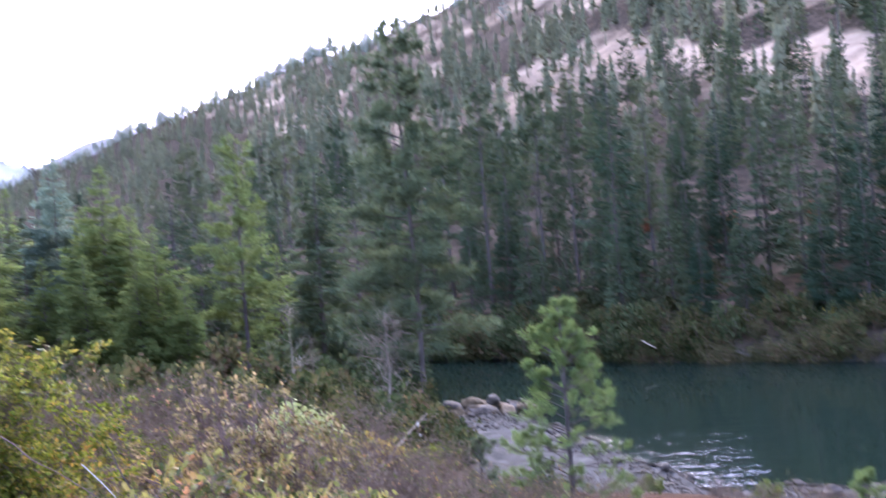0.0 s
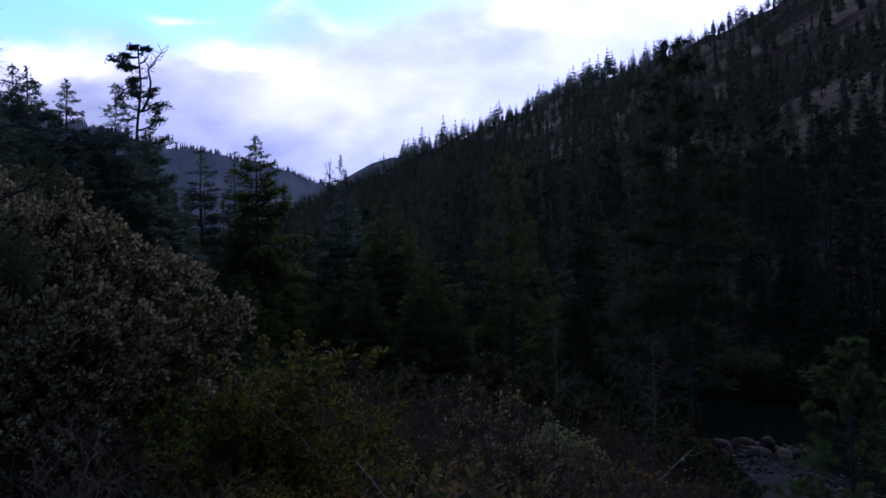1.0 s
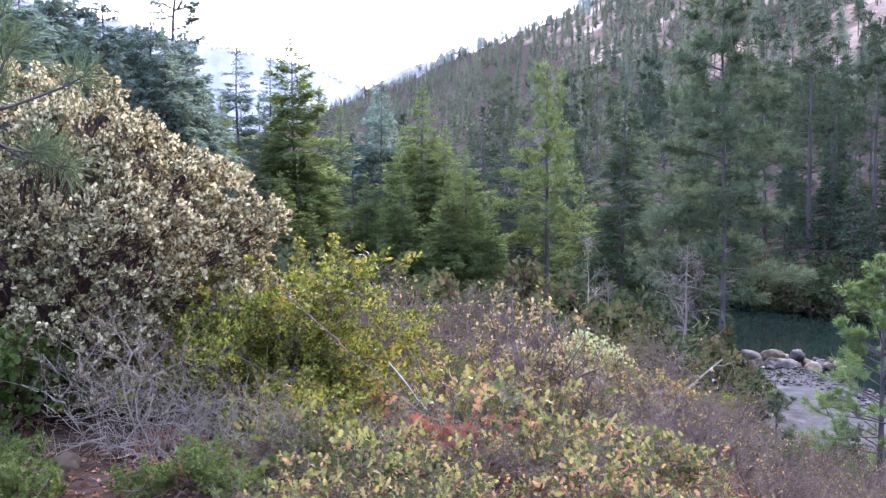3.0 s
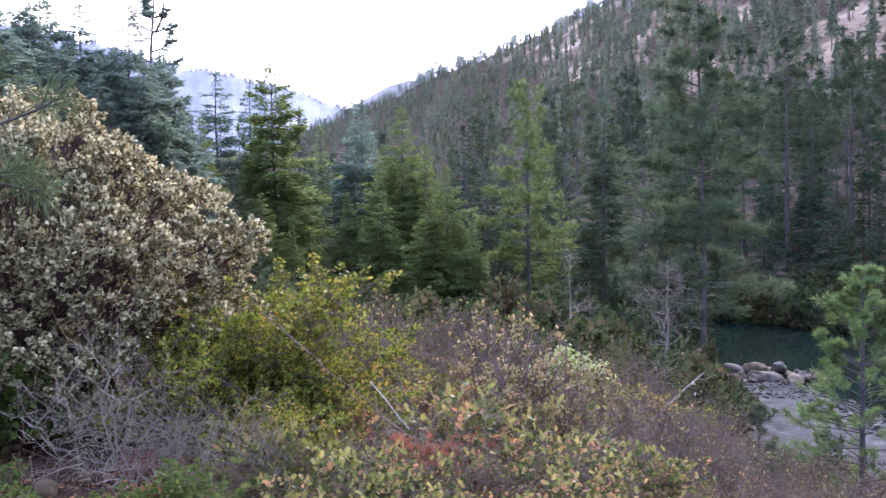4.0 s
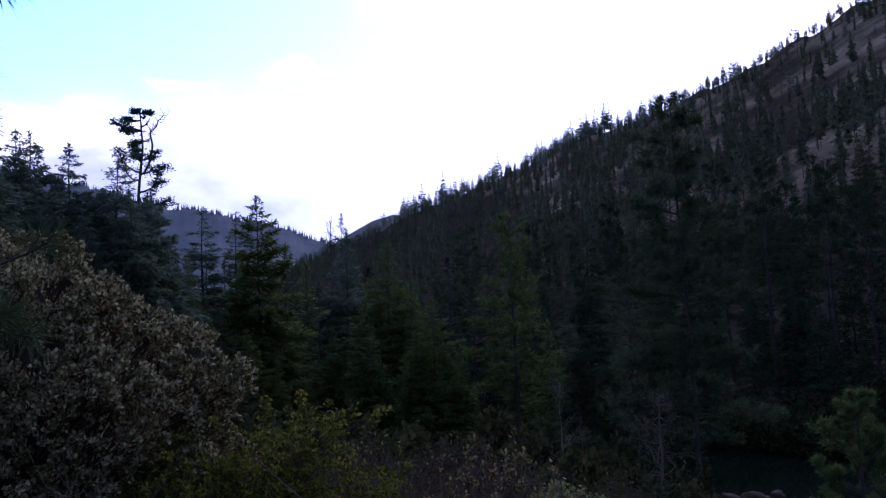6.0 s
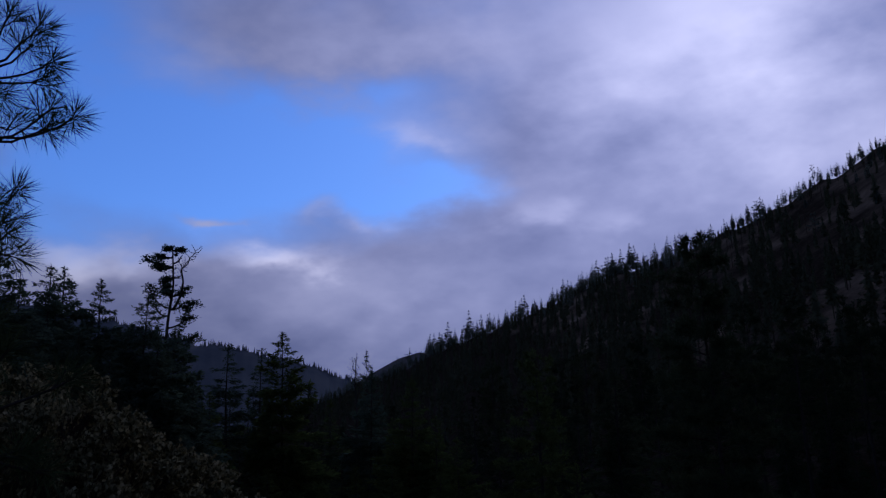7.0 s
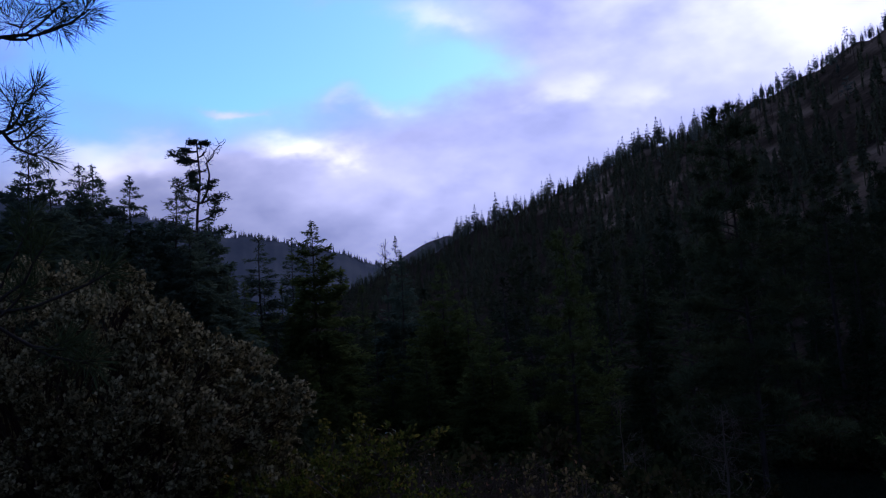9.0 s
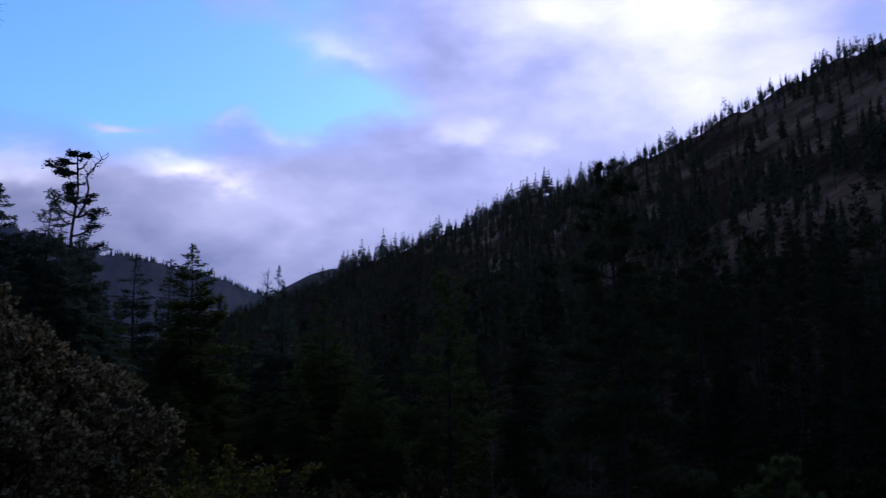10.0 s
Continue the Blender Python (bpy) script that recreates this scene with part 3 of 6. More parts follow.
def build_ground():
    az = np.concatenate([np.linspace(-180, -40, 60)[:-1], np.linspace(-40, 60, 300)[:-1], np.linspace(60, 180, 50)[:-1]])
    r = np.concatenate([[0.0], np.geomspace(0.8, 34, 70), np.linspace(34.7, 125, 130), np.geomspace(128, 4700, 90)])
    A, Rr = np.meshgrid(np.radians(az), r)
    x, y = -Rr * np.sin(A), Rr * np.cos(A)
    v = np.stack([x, y, ground(x, y)], -1).reshape(-1, 3)
    n, m = len(r), len(az)
    i, j = np.meshgrid(np.arange(n - 1), np.arange(m), indexing="ij")
    a, b = i * m + j, i * m + (j + 1) % m
    f = np.concatenate([np.stack([a, b + m, b], -1).reshape(-1, 3), np.stack([a, a + m, b + m], -1).reshape(-1, 3)])
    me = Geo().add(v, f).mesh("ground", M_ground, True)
    A, D = np.degrees(A), np.hypot(x, y)
    el = np.degrees(np.arctan2(v[:, 2].reshape(D.shape) - EYE, np.maximum(D, 1)))
    p = np.clip((D - np.interp(A, BANK_AZ, BANK_R)) / (np.interp(A, RIDGE_AZ, RIDGE_R) - np.interp(A, BANK_AZ, BANK_R)), 0, 1)
    line = band_line(A)
    edge = np.interp(A, [-40, -6, 3, 12, 16], [6.8, 7.2, 7.6, 8.2, 10]) + lump(x, y, 40, 33) * 0.7
    bare = np.where((el > line - 2.2) & (el < line) & (A < 3), 0.6, np.clip((el - edge) * 0.6, -0.8, 0.5))
    bare = np.where((el > line) & (el < line + 1.5) & (A < 5), -0.1, bare)
    me.attributes.new("open_slope", "FLOAT", "POINT").data.foreach_set("value", bare.ravel())
    tagged(new("ground", me), "brown slope of soil and litter, gravel bank, dry grass hill", "ground", kind="structure")


def build_river():
    xs, ys = np.linspace(-300, 120, 60), np.linspace(20, 420, 60)
    X, Y = np.meshgrid(xs, ys)
    v = np.stack([X, Y, X * 0], -1).reshape(-1, 3)
    i, j = np.meshgrid(np.arange(59), np.arange(59), indexing="ij")
    a = (i * 60 + j).ravel()
    f = np.concatenate([np.stack([a, a + 1, a + 61], -1), np.stack([a, a + 61, a + 60], -1)])
    tagged(new("river", Geo().add(v, f).mesh("river", M_water, True)), "dark green river with slow rippled water", "river", kind="structure")


def build_mountain():
    """The far wooded mountain that closes the valley."""
    az = np.linspace(12, 62, 260)
    el = np.interp(az, [12, 20, 23, 24.75, 26, 27.4, 29.5, 31, 32.3, 34, 38.4, 46, 62], [3.5, 4.6, 6.0, 6.8, 7.35, 7.85, 8.35, 8.65, 9.0, 9.1, 10.2, 11.6, 11.0]) + 0.08 * np.sin(az * 3.1) + 0.05 * np.sin(az * 9.7)
    s = np.linspace(0, 1, 41)
    A, S = np.meshgrid(np.radians(az), s)
    E = np.meshgrid(el, s)[0]
    r = 2100 + 1500 * S
    x, y = -r * np.sin(A), r * np.cos(A)
    z = (3000 * np.tan(np.radians(E)) + EYE + 40) * np.where(S < 0.6, (S / 0.6) ** 1.1, 1 - (S - 0.6) * 1.2) - 40 + lump(x, y, 300, 9) * 18 * np.minimum(1, np.abs(S - 0.6) * 5)
    v = np.stack([x, y, z], -1).reshape(-1, 3)
    n, m = 41, 260
    i, j = np.meshgrid(np.arange(n - 1), np.arange(m - 1), indexing="ij")
    a = (i * m + j).ravel()
    g = Geo().add(v, np.concatenate([np.stack([a, a + m + 1, a + 1], -1), np.stack([a, a + m, a + m + 1], -1)]))
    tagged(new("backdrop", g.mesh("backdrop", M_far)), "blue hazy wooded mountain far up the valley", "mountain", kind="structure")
    g = Geo()
    k = 1100
    ta = rng.uniform(21, 48, k)
    te = np.interp(ta, az, el)
    tx, ty = -np.sin(np.radians(ta)) * 3000, np.cos(np.radians(ta)) * 3000
    h = 6 + 20 * rng.random(k) ** 2
    base = np.stack([tx, ty, 3000 * np.tan(np.radians(te)) + EYE - 4], -1)
    tubes(g, np.stack([base, base + np.stack([h * 0, h * 0, h], -1)], 1), np.stack([h * 0.16, h * 0.01], -1), 4)
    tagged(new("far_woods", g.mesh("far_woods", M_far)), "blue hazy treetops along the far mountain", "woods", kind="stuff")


def build_pale_slope():
    """A dry slope beyond the ridge, where the valley bends."""
    az = np.linspace(14, 26, 60)
    el = np.interp(az, [14, 18.6, 20.1, 21.4, 22.3, 23.6, 24.5, 26], [7.6, 8.3, 8.5, 8.15, 7.7, 7.0, 6.3, 4.6])
    A, S = np.meshgrid(np.radians(az), np.linspace(0, 1, 16))
    r = 1150 + 350 * S
    x, y = -r * np.sin(A), r * np.cos(A)
    top = 1500 * np.tan(np.radians(np.meshgrid(el, S[:, 0])[0])) + EYE
    z = 40 + (top - 40) * S ** 1.2 + lump(x, y, 90, 12) * 4 * (1 - S)
    i, j = np.meshgrid(np.arange(15), np.arange(59), indexing="ij")
    a = (i * 60 + j).ravel()
    f = np.concatenate([np.stack([a, a + 61, a + 1], -1), np.stack([a, a + 60, a + 61], -1)])
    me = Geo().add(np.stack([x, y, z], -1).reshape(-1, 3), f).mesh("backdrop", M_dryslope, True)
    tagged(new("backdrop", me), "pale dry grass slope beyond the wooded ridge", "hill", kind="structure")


build_ground()
build_river()
build_pale_slope()
build_mountain()

# ---- trees ----
def conifer_shape(H, R, base, whorls, power, top, rise, droop, lumpy, per=5, tier=1.0):
    """Branch lines of a conifer: (branches, 5, 3), with each branch's length."""
    n = whorls * per
    t = np.repeat((np.arange(whorls) + rng.random(whorls) * tier) / whorls, per)
    t = np.clip(t + rng.normal(0, 0.4 * tier / whorls, n), 0, 0.995)
    a = np.tile(np.arange(per) * 6.283 / per, whorls) + np.repeat(rng.uniform(0, 6.28, whorls), per) + rng.normal(0, 0.3, n)
    L = R * ((1 - t) ** power * (1 - top) + top) * rng.uniform(0.6, 1.15, n)
    L *= np.minimum(1, 0.45 + (t * 5)) * (1 + lumpy * (np.sin(3 * a + 9 * t + rng.uniform(0, 6)) * 0.6 + np.sin(t * 40 + 2 * a) * 0.5))
    keep = rng.random(n) > lumpy * 0.45
    t, a, L, n = t[keep], a[keep], np.maximum(L[keep], 0.15 * R * top), int(keep.sum())
    out = np.stack([np.cos(a), np.sin(a), a * 0], -1)
    s = np.linspace(0, 1, 5)
    up = rise * (0.3 + 1.2 * t) + rng.normal(0, 0.08, n)
    P = out[:, None] * (L[:, None] * s)[..., None]
    P[..., 2] = (H * (base + (1 - base) * t))[:, None] + L[:, None] * (up[:, None] * s - droop * (1 - 0.7 * t[:, None]) * s ** 2 + droop * 0.25 * s ** 4)
    return P, L, out


def trunk_line(H, sway, K=9):
    z = np.linspace(0, H, K)
    w = np.cumsum(rng.normal(0, sway, (K, 2)), 0) * H / 60
    return np.concatenate([w - w[0], z[:, None]], 1)


def conifer(name, label, H, R, base=0.1, whorls=40, power=0.9, top=0.05, rise=0.1, droop=0.3, lumpy=0.25, sprays=6000, size=0.42, mat=None, style="fir", thick=0.011, category="tree", lean_limbs=False, wide=(0.22, 0.36), tier=1.0):
    trunk, wood, leaf = Geo(), Geo(), Geo()
    line = trunk_line(H, 0.12)
    tube(trunk, line, H * thick * (1 - np.linspace(0, 1, 9) * 0.93) * np.where(np.arange(9) == 0, 1.35, 1) + 0.006, 8)
    P, L, out = conifer_shape(H, R, base, whorls, power, top, rise, droop, lumpy, tier=tier)
    off = np.stack([np.interp(P[:, 0, 2], line[:, 2], line[:, i]) for i in (0, 1)], -1)
    P[..., :2] += off[:, None]
    Q = P[:, [0, 2, 4]] if lean_limbs else P
    tubes(wood, Q, taper(len(Q), Q.shape[1], 0.008 * L + 0.012, 0.25), 3)
    w = L ** (1.02 if style == "fir" else 1.35)
    pick = rng.choice(len(P), sprays if style == "fir" else sprays // 18, p=w / w.sum())
    at, d, i, s = along(P, 0, 0.22 if style == "fir" else 0.4, 1.0, pick)
    side = np.cross(out[i], [0, 0, 1.0])
    n = len(i)
    if style == "fir":
        u = rng.choice([-1, 1], n) * rng.random(n) ** 0.8
        at = at + side * (u * (1.05 - s) * 0.42 * L[i])[:, None] + rng.normal(0, 1, (n, 3)) * (0.04 * np.minimum(L[i], R) + 0.01)[:, None]
        at[:, 2] -= np.abs(u) * (1 - s) * 0.1 * L[i]
        way = out[i] * 0.7 + side * (u * 0.9)[:, None] + rng.normal(0, 0.3, (n, 3))
        way[:, 2] -= 0.15
        full = size * np.clip(L[i] / (0.36 * R), 0.45, 1.08)
        blades(leaf, at, way, full * rng.uniform(0.6, 1.3, n), full * rng.uniform(*wide, n))
    else:
        at = at + rng.normal(0, 1, (n, 3)) * (L[i] * 0.08)[:, None] * [1, 1, 0.6]
        k = 18
        aim = unit(out[i] * 0.6 + rng.normal(0, 0.35, (n, 3)) + [0, 0, 0.45])
        way = np.repeat(aim, k, 0) * 0.75 + rng.normal(0, 0.62, (n * k, 3))
        blades(leaf, np.repeat(at, k, 0), way, size * rng.uniform(0.7, 1.2, n * k), size * rng.uniform(wide[0] * 0.6, wide[1] * 0.6, n * k))
    # the leading shoot
    tip = line[-1] - np.array([0, 0, 1.0]) * rng.uniform(0.004, 0.06 * H, 60)[:, None]
    wy = rng.normal(0, 0.6, (60, 3)) + [0, 0, 0.6]
    blades(leaf, tip, wy, size * 0.5, size * 0.14)
    root = tagged(new(name), label, category)
    part("trunk", trunk, M_bark, root, smooth=True)
    part("branchwork", wood, M_bark, root, kind="stuff")
    part("crown", leaf, mat or M_fir, root, kind="stuff")
    return [root, H, False]


def set_down(proto, m, scale):
    if proto[2]:
        ob = copy_thing(proto[0], m)
    else:
        ob = proto[0]
        ob.matrix_basis = m
        proto[2] = True
    ob.scale = scale
    return ob


def plant(proto, az, el, r, width=1.0, lean=0.0, turn=None, sink=0.15):
    """Stand a tree at azimuth az and distance r, its top at elevation el."""
    x, y, z = at_ground(az, r)
    s = (EYE + r * math.tan(radians(el)) - z + sink) / proto[1]
    turn = rng.uniform(0, 360) if turn is None else turn
    w = s * width
    return set_down(proto, pose(x, y, z - sink, 0, lean, 0) @ pose(0, 0, 0, 0, 0, turn), (w, w, s))


def plant_high(proto, x, y, h, width=1.0):
    s = h / proto[1]
    return set_down(proto, pose(x, y, float(ground(x, y)) - 0.2, rng.uniform(-2, 2), rng.uniform(-2, 2), rng.uniform(0, 360)), (s * width, s * width, s))


# -- single trees that stand out --
def landmark_trees():
    big = conifer("pine_tree", "tall ponderosa pine with open grey-green crown by the river", 19, 3.7, 0.2, 32, 0.7, 0.14, 0.32, 0.25, 0.42, 42000, 0.4, M_pine, "pine", 0.0078, wide=(0.12, 0.22))
    plant(big, 2.05, 14.45, 46, 0.95, turn=40)
    lit = conifer("pine_tree", "yellow-green pine standing among darker firs", 17, 2.9, 0.25, 28, 0.7, 0.14, 0.4, 0.25, 0.5, 22000, 0.38, M_litpine, "pine", 0.010, wide=(0.12, 0.22))
    plant(lit, 12.75, 8.0, 62)
    grey = conifer("fir_tree", "slim grey-green fir with sparse lower branches", 18, 2.4, 0.12, 40, 0.8, 0.1, 0.05, 0.3, 0.35, 14000, 0.4, M_pine, "fir", 0.010, wide=(0.13, 0.24))
    plant(grey, 8.0, 7.0, 58, 1.25)
    for az, el, r, spread, pw, mt, lab in [(23.2, 7.3, 70, 5.0, 1.0, M_fir, "tall blue-green fir with a thin leading shoot"), (20.6, 6.9, 62, 5.4, 1.0, M_cedar, "dense green cedar in a clump on the near bank"),
                                           (17.7, 3.1, 54, 6.4, 0.9, M_cedar, "bright green cedar with drooping layered boughs"), (28.7, 9.8, 60, 4.3, 0.72, M_cedar, "broad cedar with a narrow dark tip")]:
        c = conifer("cedar_tree", lab, 17, spread, 0.02, 40, pw, 0.05, 0.22, 0.36, 0.22, 27000, 0.46, mt, "fir", 0.010, wide=(0.18, 0.3), tier=0.8)
        plant(c, az, el, r)
    fill = conifer("cedar_tree", "broad green cedar in the riverside clump", 15, 4.9, 0.01, 36, 0.95, 0.04, 0.25, 0.36, 0.25, 15000, 0.48, M_cedar, "fir", 0.010, wide=(0.2, 0.32), tier=0.8)
    tagged(fill[0], group="cedars in the riverside clump")
    for az, el, r, w in [(21.9, 4.4, 64, 0.95), (19.2, 4.4, 60, 1.0), (24.2, 1.6, 60, 0.9), (16.3, -0.8, 52, 1.1), (22.0, 1.6, 56, 1.1), (19.0, 0.9, 53, 1.15), (27.1, 2.4, 62, 0.9), (30.4, 4.0, 60, 0.95), (33.2, 6.2, 58, 1.0), (27.8, -0.4, 54, 1.0), (29.6, 1.6, 54, 1.0), (31.6, 1.8, 56, 1.0)]:
        plant(fill, az, el, r, w)
    for az, el, r, w in [(32.2, 9.2, 62, 1.25), (30.1, 8.9, 64, 0.9), (23.47, 8.65, 92, 0.6)]:
        p = conifer("fir_tree", "narrow open fir rising above the thicket", 17, 2.6, 0.05, 46, 0.85, 0.1, 0.2, 0.28, 0.3, 13000, 0.4, M_fir, "fir", 0.009, wide=(0.13, 0.24))
        plant(p, az, el, r, w)
    for az, el, r, w in [(45.6, 14.8, 40, 1.3), (44.4, 12.6, 42, 1.2), (35.15, 10.3, 52, 1.5), (38.1, 10.3, 51, 1.3), (42.9, 13.6, 47, 1.3), (41.95, 13.5, 49, 1.3), (39.75, 12.9, 50, 1.2), (37.2, 12.0, 48, 1.6), (36.3, 9.6, 46, 1.5), (39.0, 9.0, 45, 1.4), (41.0, 10.0, 45, 1.4), (43.6, 11.0, 43, 1.3), (34.1, 6.6, 48, 1.4), (35.3, 10.1, 50, 1.2)]:
        d = conifer("fir_tree", "dark blue-green fir on the wooded bank", 17, 3.3 * w, 0.04, 50, 0.72, 0.012, 0.2, 0.36, 0.25, 24000, 0.42, M_fir, "fir", 0.011, wide=(0.22, 0.36))
        plant(d, az, el, r)
    near_row = [(33.6, 5.5, 52, 1.2), (31.2, 3.2, 50, 1.3), (34.6, 1.5, 44, 1.2), (38.5, 6.5, 42, 1.2), (43.5, 6.0, 38, 1.2), (47.5, 8.0, 34, 1.0), (44.3, 10.5, 52, 1.3), (40.8, 9.8, 56, 1.4), (48.0, 11, 44, 1.3), (41.5, 5.5, 44, 1.3), (36.3, 4.0, 44, 1.4), (45.5, 8.5, 42, 1.3), (33.0, 0.5, 46, 1.4), (9.3, -1.2, 58, 1.1)]
    back_row = [(26.4, 2.6, 66, 1.1), (25.0, 4.0, 70, 1.2), (27.3, 5.0, 75, 1.2), (15.2, 3.6, 74, 1.2), (10.2, 4.6, 80, 1.0), (5.6, 5.0, 75, 1.1), (38.3, 9.5, 60, 1.4), (35.0, 7.2, 62, 1.3), (32.0, 6.2, 75, 1.2), (27.0, 6.6, 95, 1.2), (25.8, 5.6, 100, 1.2), (30.9, 5.8, 80, 1.2), (21.7, 5.2, 85, 1.2), (18.6, 5.0, 88, 1.2), (16.6, 5.6, 95, 1.2), (14.0, 5.4, 88, 1.1), (11.4, 4.5, 84, 1.1), (10.6, 1.2, 66, 1.2), (6.0, -2.0, 60, 1.0), (3.6, 1.0, 76, 1.0)]
    for az, el, r, w in near_row + back_row:
        if "young" not in kinds:
            kinds["young"] = [conifer("fir_tree", "young dark green fir in the riverside thicket", 12, 3.3, 0.02, 34, 0.95, 0.02, 0.35, 0.36, 0.3, 3600, 0.5, M_farpine, "fir", 0.011, lean_limbs=True, wide=(0.18, 0.3)),
                              conifer("cedar_tree", "young green cedar in the riverside thicket", 12, 3.1, 0.02, 34, 1.0, 0.02, 0.3, 0.36, 0.25, 3600, 0.5, M_cedar, "fir", 0.011, lean_limbs=True, wide=(0.18, 0.3))]
            for p in kinds["young"]:
                tagged(p[0], group="young trees in the riverside thicket")
        plant(kinds["young"][int(rng.random() < 0.4)], az, el, r, w)


kinds = {}
landmark_trees()


def old_snag():
    """Tall, half-dead pine with flat plates of foliage and bare hooked limbs."""
    H = 20.0
    trunk, wood, leaf = Geo(), Geo(), Geo()
    line = trunk_line(H, 0.45)
    tube(trunk, line, H * 0.0105 * (1 - np.linspace(0, 1, 9) * 0.78), 8)
    for z, a, L, live in [(0.995, 3.1, 0.8, 1), (0.99, 0.2, 0.7, 1), (0.978, 0.3, 0.8, 0), (0.965, 3.2, 1.3, 1), (0.945, 0.2, 0.8, 0), (0.932, 3.1, 1.9, 1), (0.93, 2.8, 1.2, 1), (0.9, 3.2, 1.0, 1), (0.895, 0.1, 0.6, 0), (0.85, 3.0, 1.1, 1),
                          (0.835, 0.2, 1.2, 1), (0.825, 3.2, 1.6, 1), (0.795, 3.1, 1.9, 1), (0.79, 0.1, 2.1, 1), (0.77, 3.0, 1.4, 0), (0.73, 0.2, 1.9, 1), (0.7, 3.0, 2.0, 1), (0.66, 0.2, 2.2, 1), (0.6, 3.1, 2.4, 1)]:
        p0 = np.array([np.interp(z * H, line[:, 2], line[:, 0]), np.interp(z * H, line[:, 2], line[:, 1]), z * H])
        st = grow([p0], [[math.cos(a), math.sin(a) + rng.normal(0, 0.4), 0.15 if live else -0.1]], L * 0.95, 6, 0.22, (0, 0, 0.05 if live else 0.3))
        tubes(wood, st, taper(1, 6, 0.07, 0.3), 4)
        tw = grow(*along(st, 14, 0.3)[:2], L * 0.3, 4, 0.6)
        tubes(wood, tw, taper(len(tw), 4, 0.04, 0.4), 3)
        if live:
            at = along(np.concatenate([tw, st[:, [0, 2, 4, 5]]]), 360, 0.35)[0] + rng.normal(0, 0.08, (360, 3)) * [1.4, 1.4, 0.5]
            blades(leaf, at, rng.normal(0, 1, (360, 3)) * [1, 1, 0.4] + [0, 0, 0.3], 0.22, 0.075)
    fork = np.array([[0.05, 0, 0.79], [0.5, 0.1, 0.84], [0.6, 0, 0.885], [0.45, 0, 0.925], [0.85, 0, 0.945], [0.95, 0, 0.965], [1.35, 0, 0.985]]) * [1, 1, H] + [line[7, 0], line[7, 1], 0]
    tube(wood, fork, np.linspace(0.09, 0.025, 7), 5)
    tw = grow(*along(fork[None], 22, 0.4)[:2], 0.7, 5, 0.7, (0, 0, 0.25))
    tubes(wood, tw, taper(22, 5, 0.03, 0.4), 3)
    for zc, n in [(0.93, 60), (0.84, 110), (0.8, 110)]:
        at = np.array([line[7, 0] - 0.1, line[7, 1], zc * H]) + rng.normal(0, 1, (n, 3)) * [0.45, 0.35, 0.2]
        blades(leaf, at, rng.normal(0, 1, (n, 3)) * [1, 1, 0.5] + [0, 0, 0.3], 0.2, 0.06)
    root = tagged(new("pine_tree"), "tall half-dead pine with flat tufts and bare hooked limbs", "tree")
    part("trunk", trunk, M_bark, root, smooth=True)
    part("branchwork", wood, M_bark, root, kind="stuff")
    part("crown", leaf, M_fir, root, kind="stuff")
    plant([root, H, False], 35.6, 14.95, 54, 1.0, turn=36)


old_snag()


def bare_tree(label, H, spread, mat, az, r, el=None, limbs=14, fork=0.3, thick=0.02, wiggle=0.3, name="dead_tree", twig=3, lift=(0.0, 0.7)):
    """A leafless tree: trunk, hooked limbs and twigs."""
    trunk, wood = Geo(), Geo()
    line = trunk_line(H, 0.5, 9)
    tube(trunk, line, H * thick * (1 - np.linspace(0, 1, 9) * 0.85), 7)
    st, d, i, s = along(line[None], limbs, fork, 0.97)
    a = rng.uniform(0, 6.28, limbs)
    P = grow(st, np.stack([np.cos(a), np.sin(a), rng.uniform(*lift, limbs)], -1), spread * (1.15 - s) * rng.uniform(0.6, 1.2, limbs), 6, wiggle, (0, 0, 0.04))
    tubes(wood, P, taper(limbs, 6, H * thick * 0.32, 0.3), 4)
    k = limbs * twig
    b, d, i, s = along(P, k, 0.3)
    Q = grow(b, d * 0.5 + rng.normal(0, 0.7, (k, 3)), spread * 0.35 * rng.uniform(0.4, 1.2, k), 5, wiggle * 1.2)
    tubes(wood, Q, taper(k, 5, H * thick * 0.12, 0.35), 3)
    k2 = k * 3
    b, d, i, s = along(Q, k2, 0.2)
    W = grow(b, d * 0.6 + rng.normal(0, 0.6, (k2, 3)), spread * 0.18, 4, wiggle)
    tubes(wood, W, taper(k2, 4, H * thick * 0.05 + 0.002, 0.5), 3)
    root = tagged(new(name), label, "dead tree")
    part("trunk", trunk, mat, root, smooth=True)
    part("branchwork", wood, mat, root, kind="stuff")
    if el is not None:
        plant([root, H, False], az, el, r)
    else:
        x, y, z = at_ground(az, r)
        root.matrix_basis = pose(x, y, z - 0.1)
    return root


bare_tree("small grey dead pine with hooked bare limbs above the river", 5, 2.9, M_grey, 4.35, 34, -3.2, 26, 0.08, 0.016, 0.45, twig=5, lift=(-0.1, 0.8))
bare_tree("slender bleached dead sapling with pale peeling stems", 4, 1.6, M_silver, 10.2, 26, -2.6, 14, 0.2, 0.0085, 0.28, lift=(0.8, 2.2))
bare_tree("thin bleached forked dead stem", 4, 1.3, M_twig, 8.9, 26, -4.4, 8, 0.3, 0.008, 0.2, lift=(0.8, 2.0))
bare_tree("thin dead tree top among the firs", 16, 2.2, M_bark, 24.47, 96, 8.6, 10, 0.8, 0.008, 0.2)
bare_tree("bare grey stick of a sapling beside the shrubs", 2.2, 0.5, M_grey, 30.6, 9.6, 0.3, 12, 0.2, 0.006, 0.2, twig=2, lift=(0.3, 1.2))


